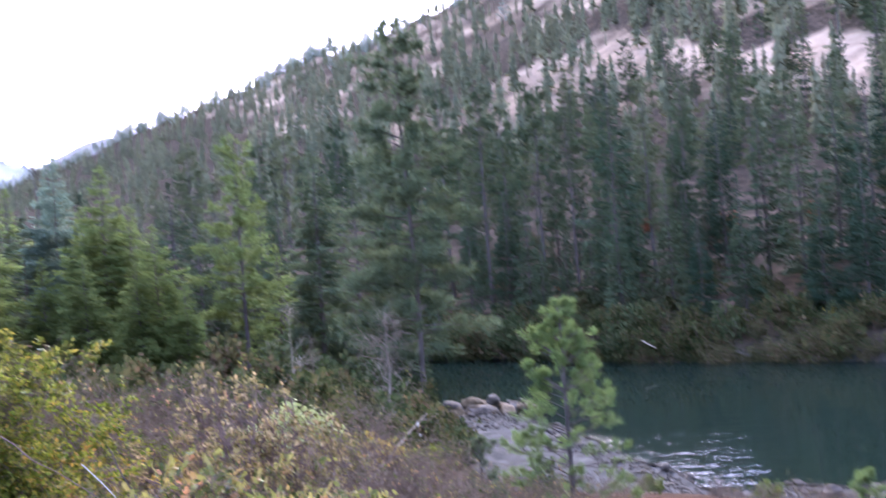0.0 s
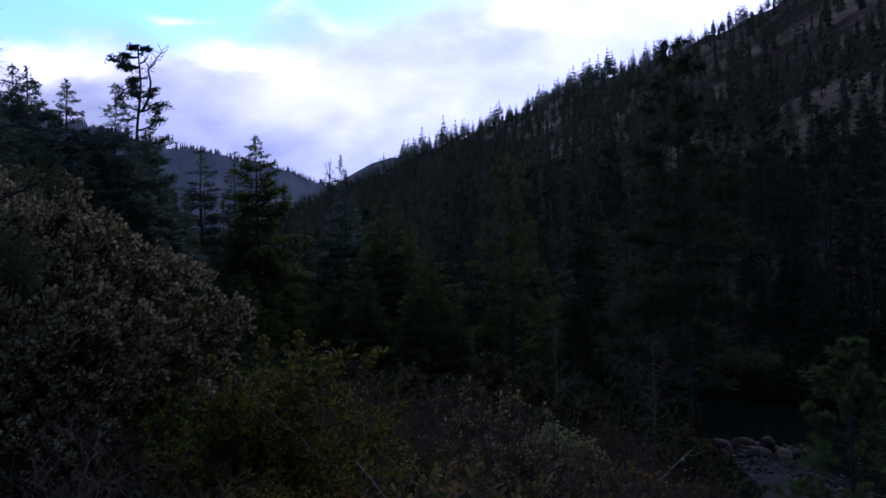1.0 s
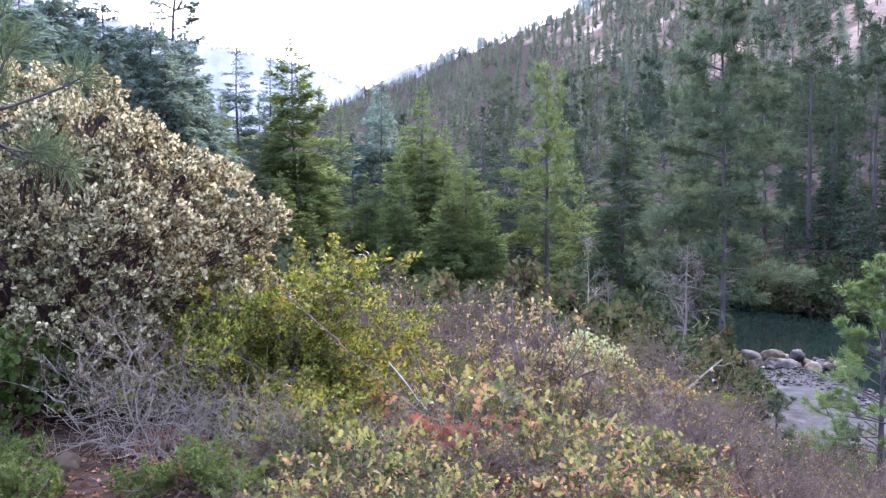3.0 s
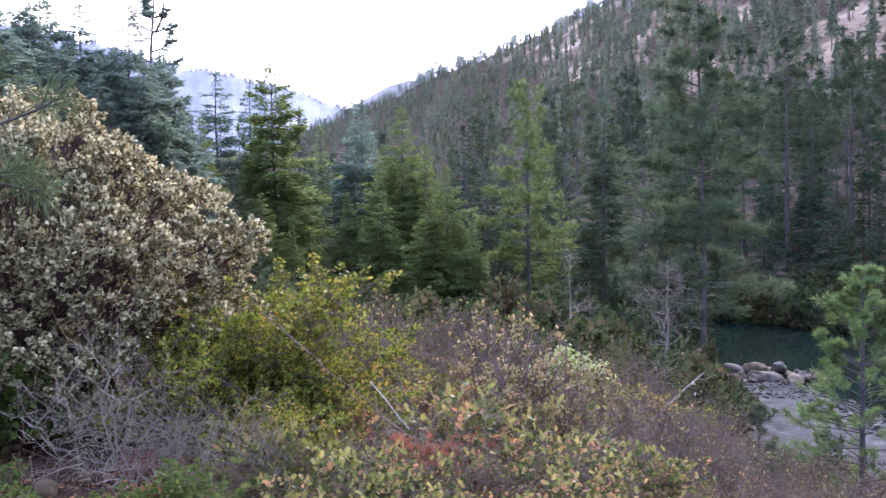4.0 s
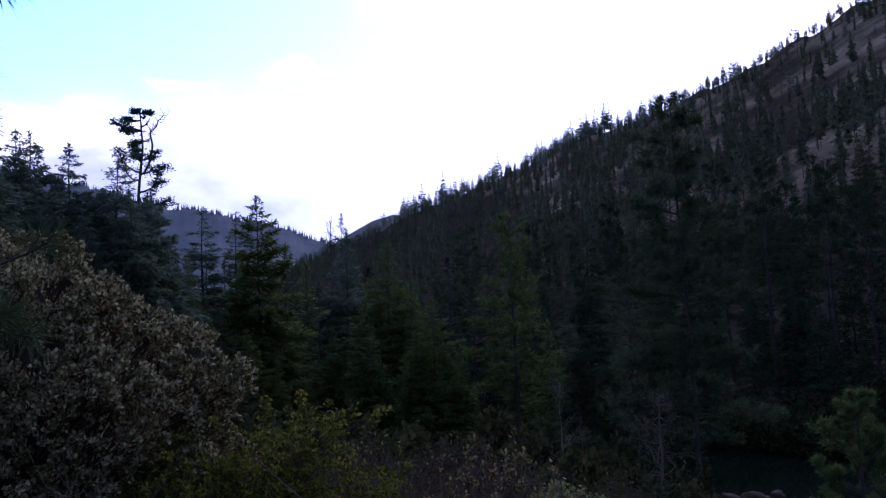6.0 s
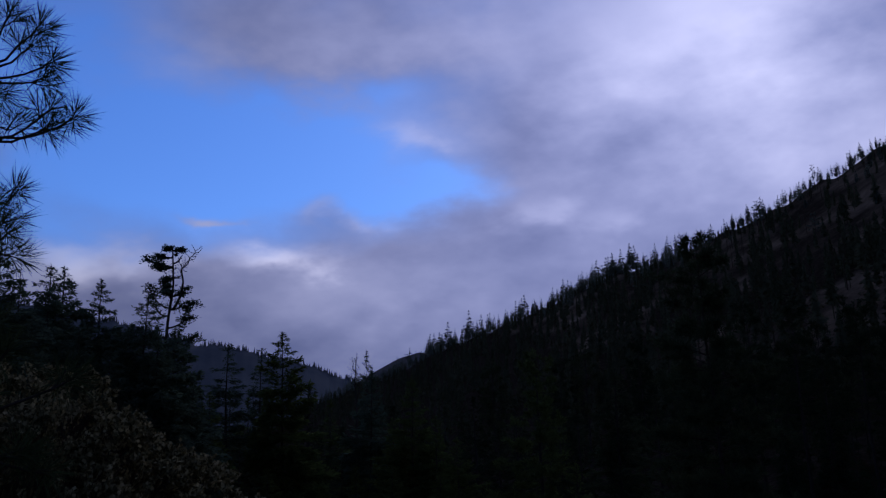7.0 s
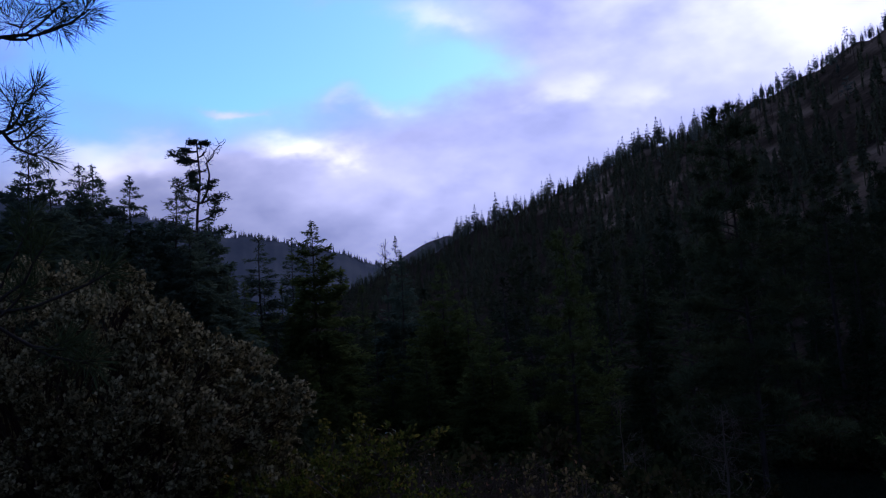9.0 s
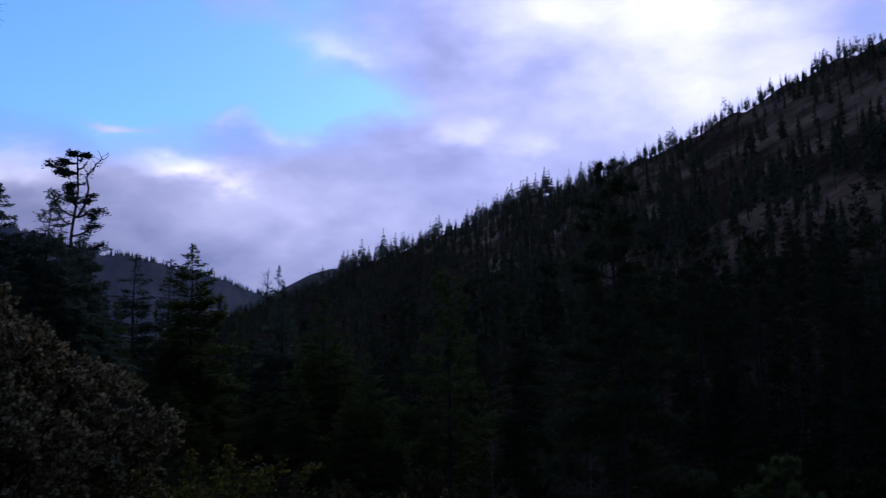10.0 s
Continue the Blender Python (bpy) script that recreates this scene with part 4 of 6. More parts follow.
# -- forest on the far bank --
def far_bank_forest():
    protos = [conifer("fir_tree", "dark green fir on the far bank", 20, 3.4, 0.06, 42, 0.85, 0.03, 0.3, 0.34, 0.3, 4600, 0.6, M_farfir, "fir", lean_limbs=True, wide=(0.14, 0.26)),
              conifer("fir_tree", "slim dark green fir on the far bank", 20, 2.4, 0.15, 40, 0.8, 0.05, 0.25, 0.32, 0.4, 4200, 0.58, M_farfir, "fir", lean_limbs=True, wide=(0.14, 0.26)),
              conifer("pine_tree", "ponderosa pine with bare lower trunk on the far bank", 22, 2.7, 0.38, 24, 0.5, 0.3, 0.3, 0.25, 0.45, 5600, 0.58, M_farpine, "pine", 0.0095, lean_limbs=True, wide=(0.13, 0.24)),
              conifer("pine_tree", "open-crowned pine on the far bank", 22, 2.3, 0.3, 26, 0.55, 0.25, 0.3, 0.25, 0.5, 5400, 0.58, M_farpine, "pine", 0.009, lean_limbs=True, wide=(0.13, 0.24)),
              conifer("cedar_tree", "dark pointed cedar on the far bank", 16, 2.8, 0.01, 40, 1.05, 0.02, 0.25, 0.34, 0.18, 4600, 0.58, M_farfir, "fir", lean_limbs=True, wide=(0.14, 0.26))]
    tall_row = [(-0.5, 10.3, 112, 3), (-3.0, 10.1, 106, 2), (-4.3, 8.7, 102, 3), (-6.5, 9.8, 98, 2), (-8.5, 8.4, 96, 2), (-11, 11, 92, 0), (-4.1, 4.0, 100, 4), (-10.7, 8.3, 108, 3), (-13.3, 9.6, 98, 3), (-16, 1.8, 84, 4), (-14.2, 4.0, 90, 4), (-18.5, 3.2, 86, 4), (-17.6, 8.3, 100, 0), (-20.0, 7.0, 92, 1), (-22, 7.5, 90, 0), (-24, 9.5, 96, 0)]
    bank_row = [(-26, 8.0, 88, 0), (-19.5, 9.0, 112, 2), (-9.4, 2.5, 92, 4), (-12.4, 2.0, 90, 4), (-23, 3.0, 82, 4), (-25.3, 4.5, 80, 4), (1.2, 7.0, 106, 0), (4.4, 8.3, 120, 3), (6.2, 8.6, 128, 2), (9.5, 8.2, 150, 2), (11.2, 7.6, 150, 3), (15.4, 7.6, 190, 2), (-1.6, 4.2, 99, 0), (0.6, 3.0, 97, 0), (3.0, 4.6, 108, 0)]
    slope_row = [(-28, 9, 90, 2), (-30, 10, 95, 0), (-7.4, 5.5, 101, 0), (-5.4, 3.5, 96, 4), (-8.9, 4.2, 103, 1), (-11.8, 6, 100, 0), (-6.2, 1.2, 94, 4), (-14.8, 6.5, 104, 1), (-15.2, 3, 95, 4), (-7.8, 0.5, 92, 4), (-10.2, 4.8, 112, 0), (-16.6, 5.5, 106, 0), (-2.2, 5.5, 110, 0), (-12.9, 7.4, 118, 0)]
    for p in protos:
        tagged(p[0], group="trees on the far bank")
    taken = []
    for az, el, r, k in tall_row + bank_row + slope_row:
        plant(protos[k], az, el, r, rng.uniform(0.85, 1.1))
        taken.append(polar(az, r))
    tries = 0
    while len(taken) < 215 and tries < 6000:
        tries += 1
        az = rng.uniform(-34, 24)
        r0 = np.interp(az, BANK_AZ, BANK_R)
        r = r0 + 6 + rng.random() ** 1.2 * (110 if az < 8 else 180)
        x, y = polar(az, r)
        if min((x - a) ** 2 + (y - b) ** 2 for a, b in taken) < 13:
            continue
        taken.append((x, y))
        deep = (r - r0) / 110
        k = rng.choice(5, p=[0.25, 0.15, 0.25, 0.25, 0.1])
        plant_high(protos[k], x, y, rng.uniform(11, 19) if deep > 0.35 else rng.uniform(5, 19), rng.uniform(0.85, 1.15))


far_bank_forest()


# -- woods on the big hill: too many and too far to pick apart --
def hill_woods():
    shapes = []
    for H, R, base, tiers in ((14, 2.1, 0.05, 15), (14, 1.7, 0.1, 14), (14, 2.0, 0.28, 11), (14, 1.4, 0.18, 13), (14, 2.0, 0.0, 16), (14, 1.5, 0.04, 15), (14, 1.7, 0.38, 9)):
        g = Geo()
        k = 12
        for q in range(tiers):
            u = q / tiers
            rad = R * (1 - u) ** 0.85 * rng.uniform(0.45, 1.1) + 0.1
            z1 = H * (base + (1 - base) * u)
            z0 = min(z1 + H * (1 - base) / tiers * rng.uniform(1.5, 2.1), H)
            ang = np.arange(k) * 2 * np.pi / k + rng.uniform(0, 6)
            out = rad * np.where(np.arange(k) % 2 == 0, rng.uniform(0.5, 1.3, k), rng.uniform(0.12, 0.4, k))
            low = np.stack([np.cos(ang) * out, np.sin(ang) * out, z1 + rng.normal(0, 0.4, k) - 0.12 * out], -1)
            tip = np.array([[rng.normal(0, 0.12), rng.normal(0, 0.12), z0]])
            g.add(np.concatenate([low, tip]), [(j, (j + 1) % k, k) for j in range(k)])
        P, L, out = conifer_shape(H, R, base, 12, 0.85, 0.08, 0.15, 0.3, 0.3)
        at, d, i, t = along(P, 0, 0.4, 1, rng.integers(0, len(P), 90))
        blades(g, at, out[i] + rng.normal(0, 0.4, at.shape), np.clip(L[i] * 0.7, 0.4, 1.0), np.clip(L[i] * 0.25, 0.15, 0.35))
        tubes(g, np.array([[[0, 0, -1.0], [0, 0, H * 0.5], [0, 0, H]]]), np.array([[0.16, 0.11, 0.03]]), 4)
        shapes.append((np.concatenate(g.v), np.concatenate(g.f)))
    spots = []
    n = 0
    while n < 11000:
        n += 1
        az = rng.uniform(-34, 27)
        R = float(np.interp(az, RIDGE_AZ, RIDGE_R))
        r0 = float(np.interp(az, BANK_AZ, BANK_R))
        p = math.sqrt(rng.uniform(0.02, 1.0))
        r = r0 + (R - r0) * p
        x, y = polar(az, r)
        z = float(ground(x, y))
        el = math.degrees(math.atan2(z - EYE, r))
        line = float(band_line(az))
        dens = 0.34 if el < 7.5 else 0.13 if az > -3 else 0.065
        if az > 3:
            dens = max(dens, 0.24 if az > 8 else 0.17)
        if line - 2.0 < el < line and az < 1:
            dens = 0.09
        if line <= el < line + 1.3 and az < 8:
            dens = 0.34
        dens *= 0.6 + 0.8 * (0.5 + 0.5 * float(lump(x, y, 55, 31)))
        room = r * math.tan(radians(float(np.interp(az, RIDGE_AZ, RIDGE_EL)) + 0.25)) + EYE - z
        if p < 0.97 and room > 4 and rng.random() < dens:
            spots.append((x, y, z, p, az, room))
    live, dead = Geo(), Geo()
    for x, y, z, p, az, room in spots:
        grey = rng.random() < (0.06 if p < 0.6 else 0.16)
        h = min(rng.uniform(7, 15), room)
        if grey:
            h *= 0.9
            Q = np.array([[[x, y, z - 0.5], [x + rng.normal(0, 0.2), y, z + h * 0.5], [x + rng.normal(0, 0.3), y, z + h]]])
            tubes(dead, Q, np.array([[0.2, 0.14, 0.05]]), 4)
            b, d, i, s = along(Q, 16, 0.3)
            tubes(dead, grow(b, rng.normal(0, 1, (16, 3)) * [1, 1, 0.2] + [0, 0, 0.3], h * 0.11 * rng.uniform(0.5, 1.2, 16), 3, 0.3), taper(16, 3, 0.06, 0.4), 3)
        else:
            v, f = shapes[rng.choice([0, 0, 1, 2, 3, 5, 6]) if p < 0.82 else rng.choice([3, 4, 5, 5])]
            a, s = rng.uniform(0, 6.28), h / 14
            c, sn = math.cos(a), math.sin(a)
            wd = s * rng.uniform(1.05, 1.55)
            live.add(np.stack([(v[:, 0] * c - v[:, 1] * sn) * wd + x, (v[:, 0] * sn + v[:, 1] * c) * wd + y, v[:, 2] * s + z], -1), f)
    tagged(new("hillside_woods", live.mesh("hillside_woods", M_hilltree)), "scattered conifers covering the steep hillside up to its ridge", "woods", kind="stuff")
    tagged(new("burnt_snags", dead.mesh("burnt_snags", M_brush)), "grey leafless burnt trees scattered over the hillside", "dead trees", kind="stuff")


hill_woods()


def mesh_arrays(me):
    v, f = np.empty(len(me.vertices) * 3), np.empty(len(me.loops), int)
    me.vertices.foreach_get("co", v)
    me.loops.foreach_get("vertex_index", f)
    return v.reshape(-1, 3), f.reshape(-1, 3)


def ridge_trees():
    """Single conifers that stand against the sky along the hill's crest."""
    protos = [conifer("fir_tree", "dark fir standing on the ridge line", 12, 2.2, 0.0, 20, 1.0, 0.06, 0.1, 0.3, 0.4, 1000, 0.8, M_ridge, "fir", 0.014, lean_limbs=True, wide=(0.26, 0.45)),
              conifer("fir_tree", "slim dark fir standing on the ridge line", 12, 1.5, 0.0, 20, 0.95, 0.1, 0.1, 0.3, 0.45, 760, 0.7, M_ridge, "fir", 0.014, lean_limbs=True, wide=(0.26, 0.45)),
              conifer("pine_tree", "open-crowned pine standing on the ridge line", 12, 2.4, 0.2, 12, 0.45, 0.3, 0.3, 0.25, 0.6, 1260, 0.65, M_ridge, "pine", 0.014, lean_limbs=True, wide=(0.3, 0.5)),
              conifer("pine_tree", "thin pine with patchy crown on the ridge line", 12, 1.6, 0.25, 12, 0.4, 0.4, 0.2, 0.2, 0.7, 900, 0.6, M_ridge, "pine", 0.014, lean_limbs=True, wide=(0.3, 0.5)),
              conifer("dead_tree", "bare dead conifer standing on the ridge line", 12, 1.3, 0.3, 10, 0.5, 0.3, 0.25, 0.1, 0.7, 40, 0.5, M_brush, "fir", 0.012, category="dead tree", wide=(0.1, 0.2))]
    for p in protos:
        tagged(p[0], group="trees along the ridge")
    solid = [[mesh_arrays(ob.data) for ob in p[0].children] for p in protos]
    wood = Geo()
    az = 26.5
    while az > -18:
        thick = az > -16.5
        gap = rng.exponential(0.05 if az > 1 else 0.08) + 0.02 if thick else rng.exponential(0.26) + 0.1
        if not thick and rng.random() < 0.22:
            gap += rng.uniform(0.4, 0.9)
        az -= gap
        r = float(np.interp(az, RIDGE_AZ, RIDGE_R)) - (rng.exponential(18) if thick else rng.uniform(0, 8))
        x, y = polar(az, r)
        k = rng.choice(5, p=[0.42, 0.4, 0.06, 0.07, 0.05] if thick else [0.36, 0.54, 0.04, 0.0, 0.06])
        h = (7.0 + 9.0 * rng.random() ** 1.7) * (1 + 0.25 * float(lump(x, y, 45, 41))) * (1.0 if az > 3 else 0.72 if az > -6 else 0.6)
        if az < 1:
            plant_high(protos[k], x, y, h, rng.uniform(0.85, 1.3))
            continue
        a, sc, wd = rng.uniform(0, 6.28), h / 12, rng.uniform(0.85, 1.3)
        c, sn = math.cos(a) * sc * wd, math.sin(a) * sc * wd
        for v, f in solid[k]:
            wood.add(np.stack([v[:, 0] * c - v[:, 1] * sn + x, v[:, 0] * sn + v[:, 1] * c + y, v[:, 2] * sc + float(ground(x, y)) - 1.0], -1), f)
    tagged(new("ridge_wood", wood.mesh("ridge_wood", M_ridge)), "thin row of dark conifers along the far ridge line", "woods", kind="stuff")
    plant(protos[0], 6.15, 14.7, 612, 1.1)
    plant(protos[1], 16.8, 11.06, 735, 0.9)
    plant(protos[0], 18.2, 10.35, 760, 1.2)


ridge_trees()

# ---- shrubs ----
rng = np.random.default_rng(11)


def shrub(name, label, H, R, leaf_mat, wood_mat, stems=8, forks=7, twigs=6, per=8, leaf=(0.05, 0.025), thick=0.02, wiggle=0.25, upright=0.8, style="oval", low=0.25, shoot=0.3, category="shrub", leafy=1.0, split=True, tips=0.25):
    """Stems from the root, forks, twigs and leaves; R is the half width and H the height."""
    a = rng.uniform(0, 6.28, stems)
    tilt = rng.uniform(0.15, 1.0, stems)
    way = np.stack([np.cos(a) * tilt * R, np.sin(a) * tilt * R, np.full(stems, H * upright)], -1)
    start = np.stack([np.cos(a), np.sin(a), a * 0], -1) * 0.1 * R * rng.random((stems, 1))
    S = grow(start, way, np.linalg.norm(way, axis=1) * rng.uniform(0.7, 1.05, stems), 7, wiggle * 0.6)
    k = stems * forks
    b, d, i, s = along(S, k, low)
    off = unit(rng.normal(0, 1, (k, 3)) * [1, 1, 0.6])
    F = grow(b, d * 0.6 + off * 0.9, R * 0.55 * rng.uniform(0.4, 1.1, k), 5, wiggle, (0, 0, 0.06))
    k = k * twigs
    b, d, i, s = along(F, k, 0.2)
    W = grow(b, d * 0.7 + rng.normal(0, 0.6, (k, 3)), shoot * R * rng.uniform(0.4, 1.2, k), 4, wiggle, (0, 0, 0.05))
    fz = H / np.percentile(W[:, -1, 2], 98)
    fx = R / np.percentile(np.hypot(W[:, -1, 0], W[:, -1, 1]), 93)
    S, F, W = (Q * [fx, fx, fz] for Q in (S, F, W))
    for Q in (F, W):
        Q[..., 2] = np.maximum(Q[..., 2], 0.02)
    root = tagged(new(name), label, category)
    wood = Geo()
    rad = taper(stems, 7, thick * rng.uniform(0.7, 1.2, stems), 0.35)
    if split:
        for q in range(stems):
            g = Geo()
            tubes(g, S[q:q + 1], rad[q:q + 1], 5)
            part("stem", g, wood_mat, root, smooth=True)
    else:
        tubes(wood, S, rad, 4)
    tubes(wood, F if split else F[:, [0, 2, 4]], taper(len(F), 5 if split else 3, thick * 0.42, 0.35), 3)
    tubes(wood, W[:, [0, 1, 3]] if split else W[:, [0, 3]], taper(k, 3 if split else 2, thick * 0.16 + 0.001, 0.45), 3)
    part("twigwork", wood, wood_mat, root, kind="stuff")
    if leaf_mat is not None and per > 0:
        foliage = Geo()
        n = int(k * per * leafy)
        pick = rng.choice(rng.permutation(k)[: max(1, int(k * leafy))], n)
        b, d, i, s = along(W, n, tips, 1.0, pick)
        b = b + rng.normal(0, leaf[0] * 0.35, (n, 3))
        way = d * 0.6 + rng.normal(0, 0.7, (n, 3)) + [0, 0, 0.15]
        sz = rng.uniform(0.6, 1.25, n)
        {"oval": leaves, "blade": blades, "lobed": lobed}[style](foliage, b, way, leaf[0] * sz, leaf[1] * sz)
        part("foliage", foliage, leaf_mat, root, kind="stuff")
    return [root, H, False]


def root_at(proto, az, r, scale=1.0, turn=None, sink=0.05, tilt=0.0):
    x, y, z = at_ground(az, r)
    return set_down(proto, pose(x, y, z - sink, tilt, 0, rng.uniform(0, 360) if turn is None else turn), (scale,) * 3)


def manzanita():
    """Big rounded bush: crooked red-brown limbs and upright sprays of stiff pale leaves over the outside."""
    x, y, z = at_ground(43.6, 8.7)
    wood, foliage = Geo(), Geo()
    ctr, rad = np.array([0, 0, 1.15]), np.array([2.15, 1.8, 1.78])
    n = 430
    q = np.arange(n) + 0.5
    zz, aa = 1 - 1.75 * q / n, q * 2.39996
    u = unit(np.stack([np.sqrt(1 - zz ** 2) * np.cos(aa), np.sqrt(1 - zz ** 2) * np.sin(aa), zz], -1) + rng.normal(0, 0.07, (n, 3)))
    bulge = np.sum(np.abs(u) ** 1.55, axis=1, keepdims=True) ** (-1 / 1.55)
    swell = 1 + 0.07 * np.sin(u[:, :1] * 7 + 1) * np.sin(u[:, 1:2] * 6) + 0.06 * np.sin(u[:, 2:] * 9 + u[:, :1] * 5)
    lobes = ctr + u * rad * bulge * swell * np.where(np.arange(n)[:, None] % 3 == 0, rng.uniform(0.62, 0.86, (n, 1)), rng.uniform(0.92, 1.03, (n, 1)))
    lobes[:, 2] = np.where(lobes[:, 2] < 0.25, rng.uniform(0.15, 0.8, n), lobes[:, 2])
    size = rng.uniform(0.13, 0.24, n)
    start = np.zeros((n, 3)) + rng.normal(0, 0.12, (n, 3)) * [1, 1, 0]
    K = 8
    s = np.linspace(0, 1, K)[None, :, None]
    mid = np.array([0, 0, 0.5]) + lobes * 0.35 + rng.normal(0, 0.2, (n, 3))
    P = start[:, None] * (1 - s) ** 2 + 2 * mid[:, None] * s * (1 - s) + lobes[:, None] * s ** 2 + rng.normal(0, 0.04, (n, K, 3)) * np.minimum(s, 1 - s) * 4
    tubes(wood, P, taper(n, K, rng.uniform(0.008, 0.026, n), 0.3), 4)
    # each limb ends in a tuft of short shoots, each shoot in a rosette of stiff leaves
    k = n * 18
    i = np.repeat(np.arange(n), 18)
    b = along(P, 0, 0.8, 1.0, i)[0]
    goal = lobes[i] + unit(rng.normal(0, 1, (k, 3)) + u[i] * 1.1 + [0, 0, 0.4]) * (size[i] * rng.uniform(0.75, 1.0, k))[:, None]
    F = grow(b, goal - b, np.linalg.norm(goal - b, axis=1), 5, 0.15, (0, 0, 0.04))
    tubes(wood, F[:, [0, 2, 4]], taper(k, 3, 0.003, 0.4), 3)
    m = 30
    tip = np.repeat(np.arange(k), m)
    b, d, i2, s2 = along(F, 0, 0.86, 1.0, tip)
    b = b + rng.normal(0, 0.012, b.shape)
    way = d * 0.5 + rng.normal(0, 0.6, b.shape) + [0, 0, 0.3]
    sz = rng.uniform(0.75, 1.25, len(b))
    blades(foliage, b, way, 0.036 * sz, 0.03 * sz)
    root = tagged(new("manzanita"), "large rounded manzanita with stiff pale beige-green leaves", "shrub")
    part("branchwork", wood, M_manzbark, root, kind="stuff", label="crooked dark red-brown limbs")
    part("foliage", foliage, M_manz, root, kind="stuff")
    root.matrix_basis = pose(x, y, z - 0.05)


manzanita()


def foreground_shrubs():
    yb = shrub("shrub", "large yellow-green shrub with a few orange leaves", 1.5, 0.95, M_ceano, M_brush, 13, 9, 8, 18, (0.044, 0.025), 0.015, 0.34, 1.0, "blade", shoot=0.24, leafy=0.85, tips=0.6)
    root_at(yb, 29.6, 7.2, 0.85)
    root_at(yb, 27.0, 7.3, 0.72)
    root_at(yb, 32.4, 7.2, 0.72)
    yb2 = shrub("shrub", "low yellow-green shrub below the manzanita", 0.85, 0.75, M_ceano, M_twig, 11, 8, 7, 13, (0.042, 0.026), 0.013, 0.32, 0.9, "blade", shoot=0.28, leafy=0.85, tips=0.5)
    tagged(yb2[0], group="low shrubs below the manzanita")
    root_at(yb2, 32.5, 7.5)
    root_at(yb2, 24.6, 7.7, 1.05)
    for az, r, s in [(29.5, 6.2, 0.7), (35.4, 7.6, 0.95), (27.0, 6.8, 0.75), (31.2, 6.8, 0.8), (38.2, 7.9, 0.8)]:
        root_at(yb2, az, r, s)
    tb = shrub("shrub", "olive green shrub with upright leafy shoots", 1.25, 0.75, M_olive, M_brush, 9, 7, 6, 16, (0.05, 0.026), 0.014, 0.3, 1.15, "blade", shoot=0.3, leafy=0.7, tips=0.6)
    tagged(tb[0], group="olive shrubs by the manzanita")
    for az, r, k in [(30.6, 8.2, 1.12), (28.4, 8.0, 1.2), (26.4, 8.0, 0.98), (32.6, 8.3, 0.95), (25.0, 8.1, 0.7)]:
        root_at(tb, az, r, k)
    # bare grey twiggy shrub before the manzanita
    gs = shrub("dead_shrub", "tangled bare grey shrub with fine dead twigs", 1.2, 0.78, None, M_silver, 7, 6, 5, 0, thick=0.008, wiggle=0.75, upright=0.5, shoot=0.42, category="dead shrub")
    tagged(gs[0], group="bare grey shrubs")
    for az, r, k in [(39.6, 6.5, 1.05), (37.9, 6.2, 0.85), (36.2, 6.3, 0.72), (31.6, 5.7, 0.62), (30.2, 5.8, 0.55), (34.4, 6.0, 0.5), (24.6, 5.6, 0.5), (20.2, 6.0, 0.55), (9.4, 8.2, 0.6), (6.4, 8.8, 0.7), (12.4, 9.6, 0.7)]:
        root_at(gs, az, r, k)
    # low green plants at the foot of the slope edge
    lg = shrub("shrub", "low bright green shrub on the litter", 0.8, 0.6, M_green, M_twig, 9, 6, 5, 9, (0.055, 0.034), 0.01, 0.3, 0.8)
    root_at(lg, 46.2, 7.4, 1.15)
    root_at(lg, 46.6, 6.3, 0.4)
    # grey-purple thicket of leafless brush
    th = [shrub("dead_shrub", "nearly leafless grey-brown brush on the slope", 1.1, 0.95, (None, M_oak)[k], M_brush, 10, 5, 4, (0, 2)[k], thick=0.014, wiggle=0.42, upright=1.1, shoot=0.48, category="dead shrub", leafy=0.5) for k in range(2)]
    for p in th:
        tagged(p[0], group="leafless brush on the slope")
    front_row = [(22.0, 10.3, 0.8), (18.2, 10.2, 0.8), (4.4, 11.0, 0.8), (2.4, 10.6, 0.75), (8.2, 10.0, 0.8), (5.5, 9.0, 0.75), (2.8, 8.8, 0.65), (21.4, 5.4, 0.4), (17.4, 5.6, 0.42), (14.2, 6.3, 0.5), (10.8, 5.6, 0.42), (18.4, 6.6, 0.45), (24.0, 6.4, 0.45), (8.0, 7.4, 0.5), (0.4, 10.2, 0.55)]
    back_row = [(25.4, 11.5, 1.1), (23.2, 12.0, 1.2), (21.0, 12.6, 1.35), (19.0, 12.0, 1.2), (17.2, 12.8, 1.25), (15.2, 12.4, 1.15), (6.6, 11.5, 0.85), (7.2, 15.5, 1.0), (4.0, 15.0, 0.9), (1.3, 12.8, 0.75), (12.5, 14.5, 1.0), (10.0, 16.5, 1.0), (20.0, 15.0, 1.35), (24.5, 14.5, 1.3), (17.0, 16.5, 1.3), (22.4, 17.0, 1.4), (13.6, 17.5, 1.2), (26.6, 14.5, 1.1), (28.5, 13.0, 1.1), (30.5, 12.5, 1.1)]
    for az, r, s in front_row + back_row:
        root_at(th[int(rng.random() < 0.5)], az, r, s * rng.uniform(0.9, 1.1))
    for k in range(30):
        root_at(th[k % 2], rng.uniform(-24, 1.5), rng.uniform(12, 36), rng.uniform(0.5, 0.9))
    for k in range(34):
        root_at(th[k % 2], rng.uniform(-8, 5), rng.uniform(7.5, 15), rng.uniform(0.4, 0.62))
    for az, r, s in [(-12, 33, 0.9), (-19, 32, 0.9)]:
        root_at(lg, az, r, s)
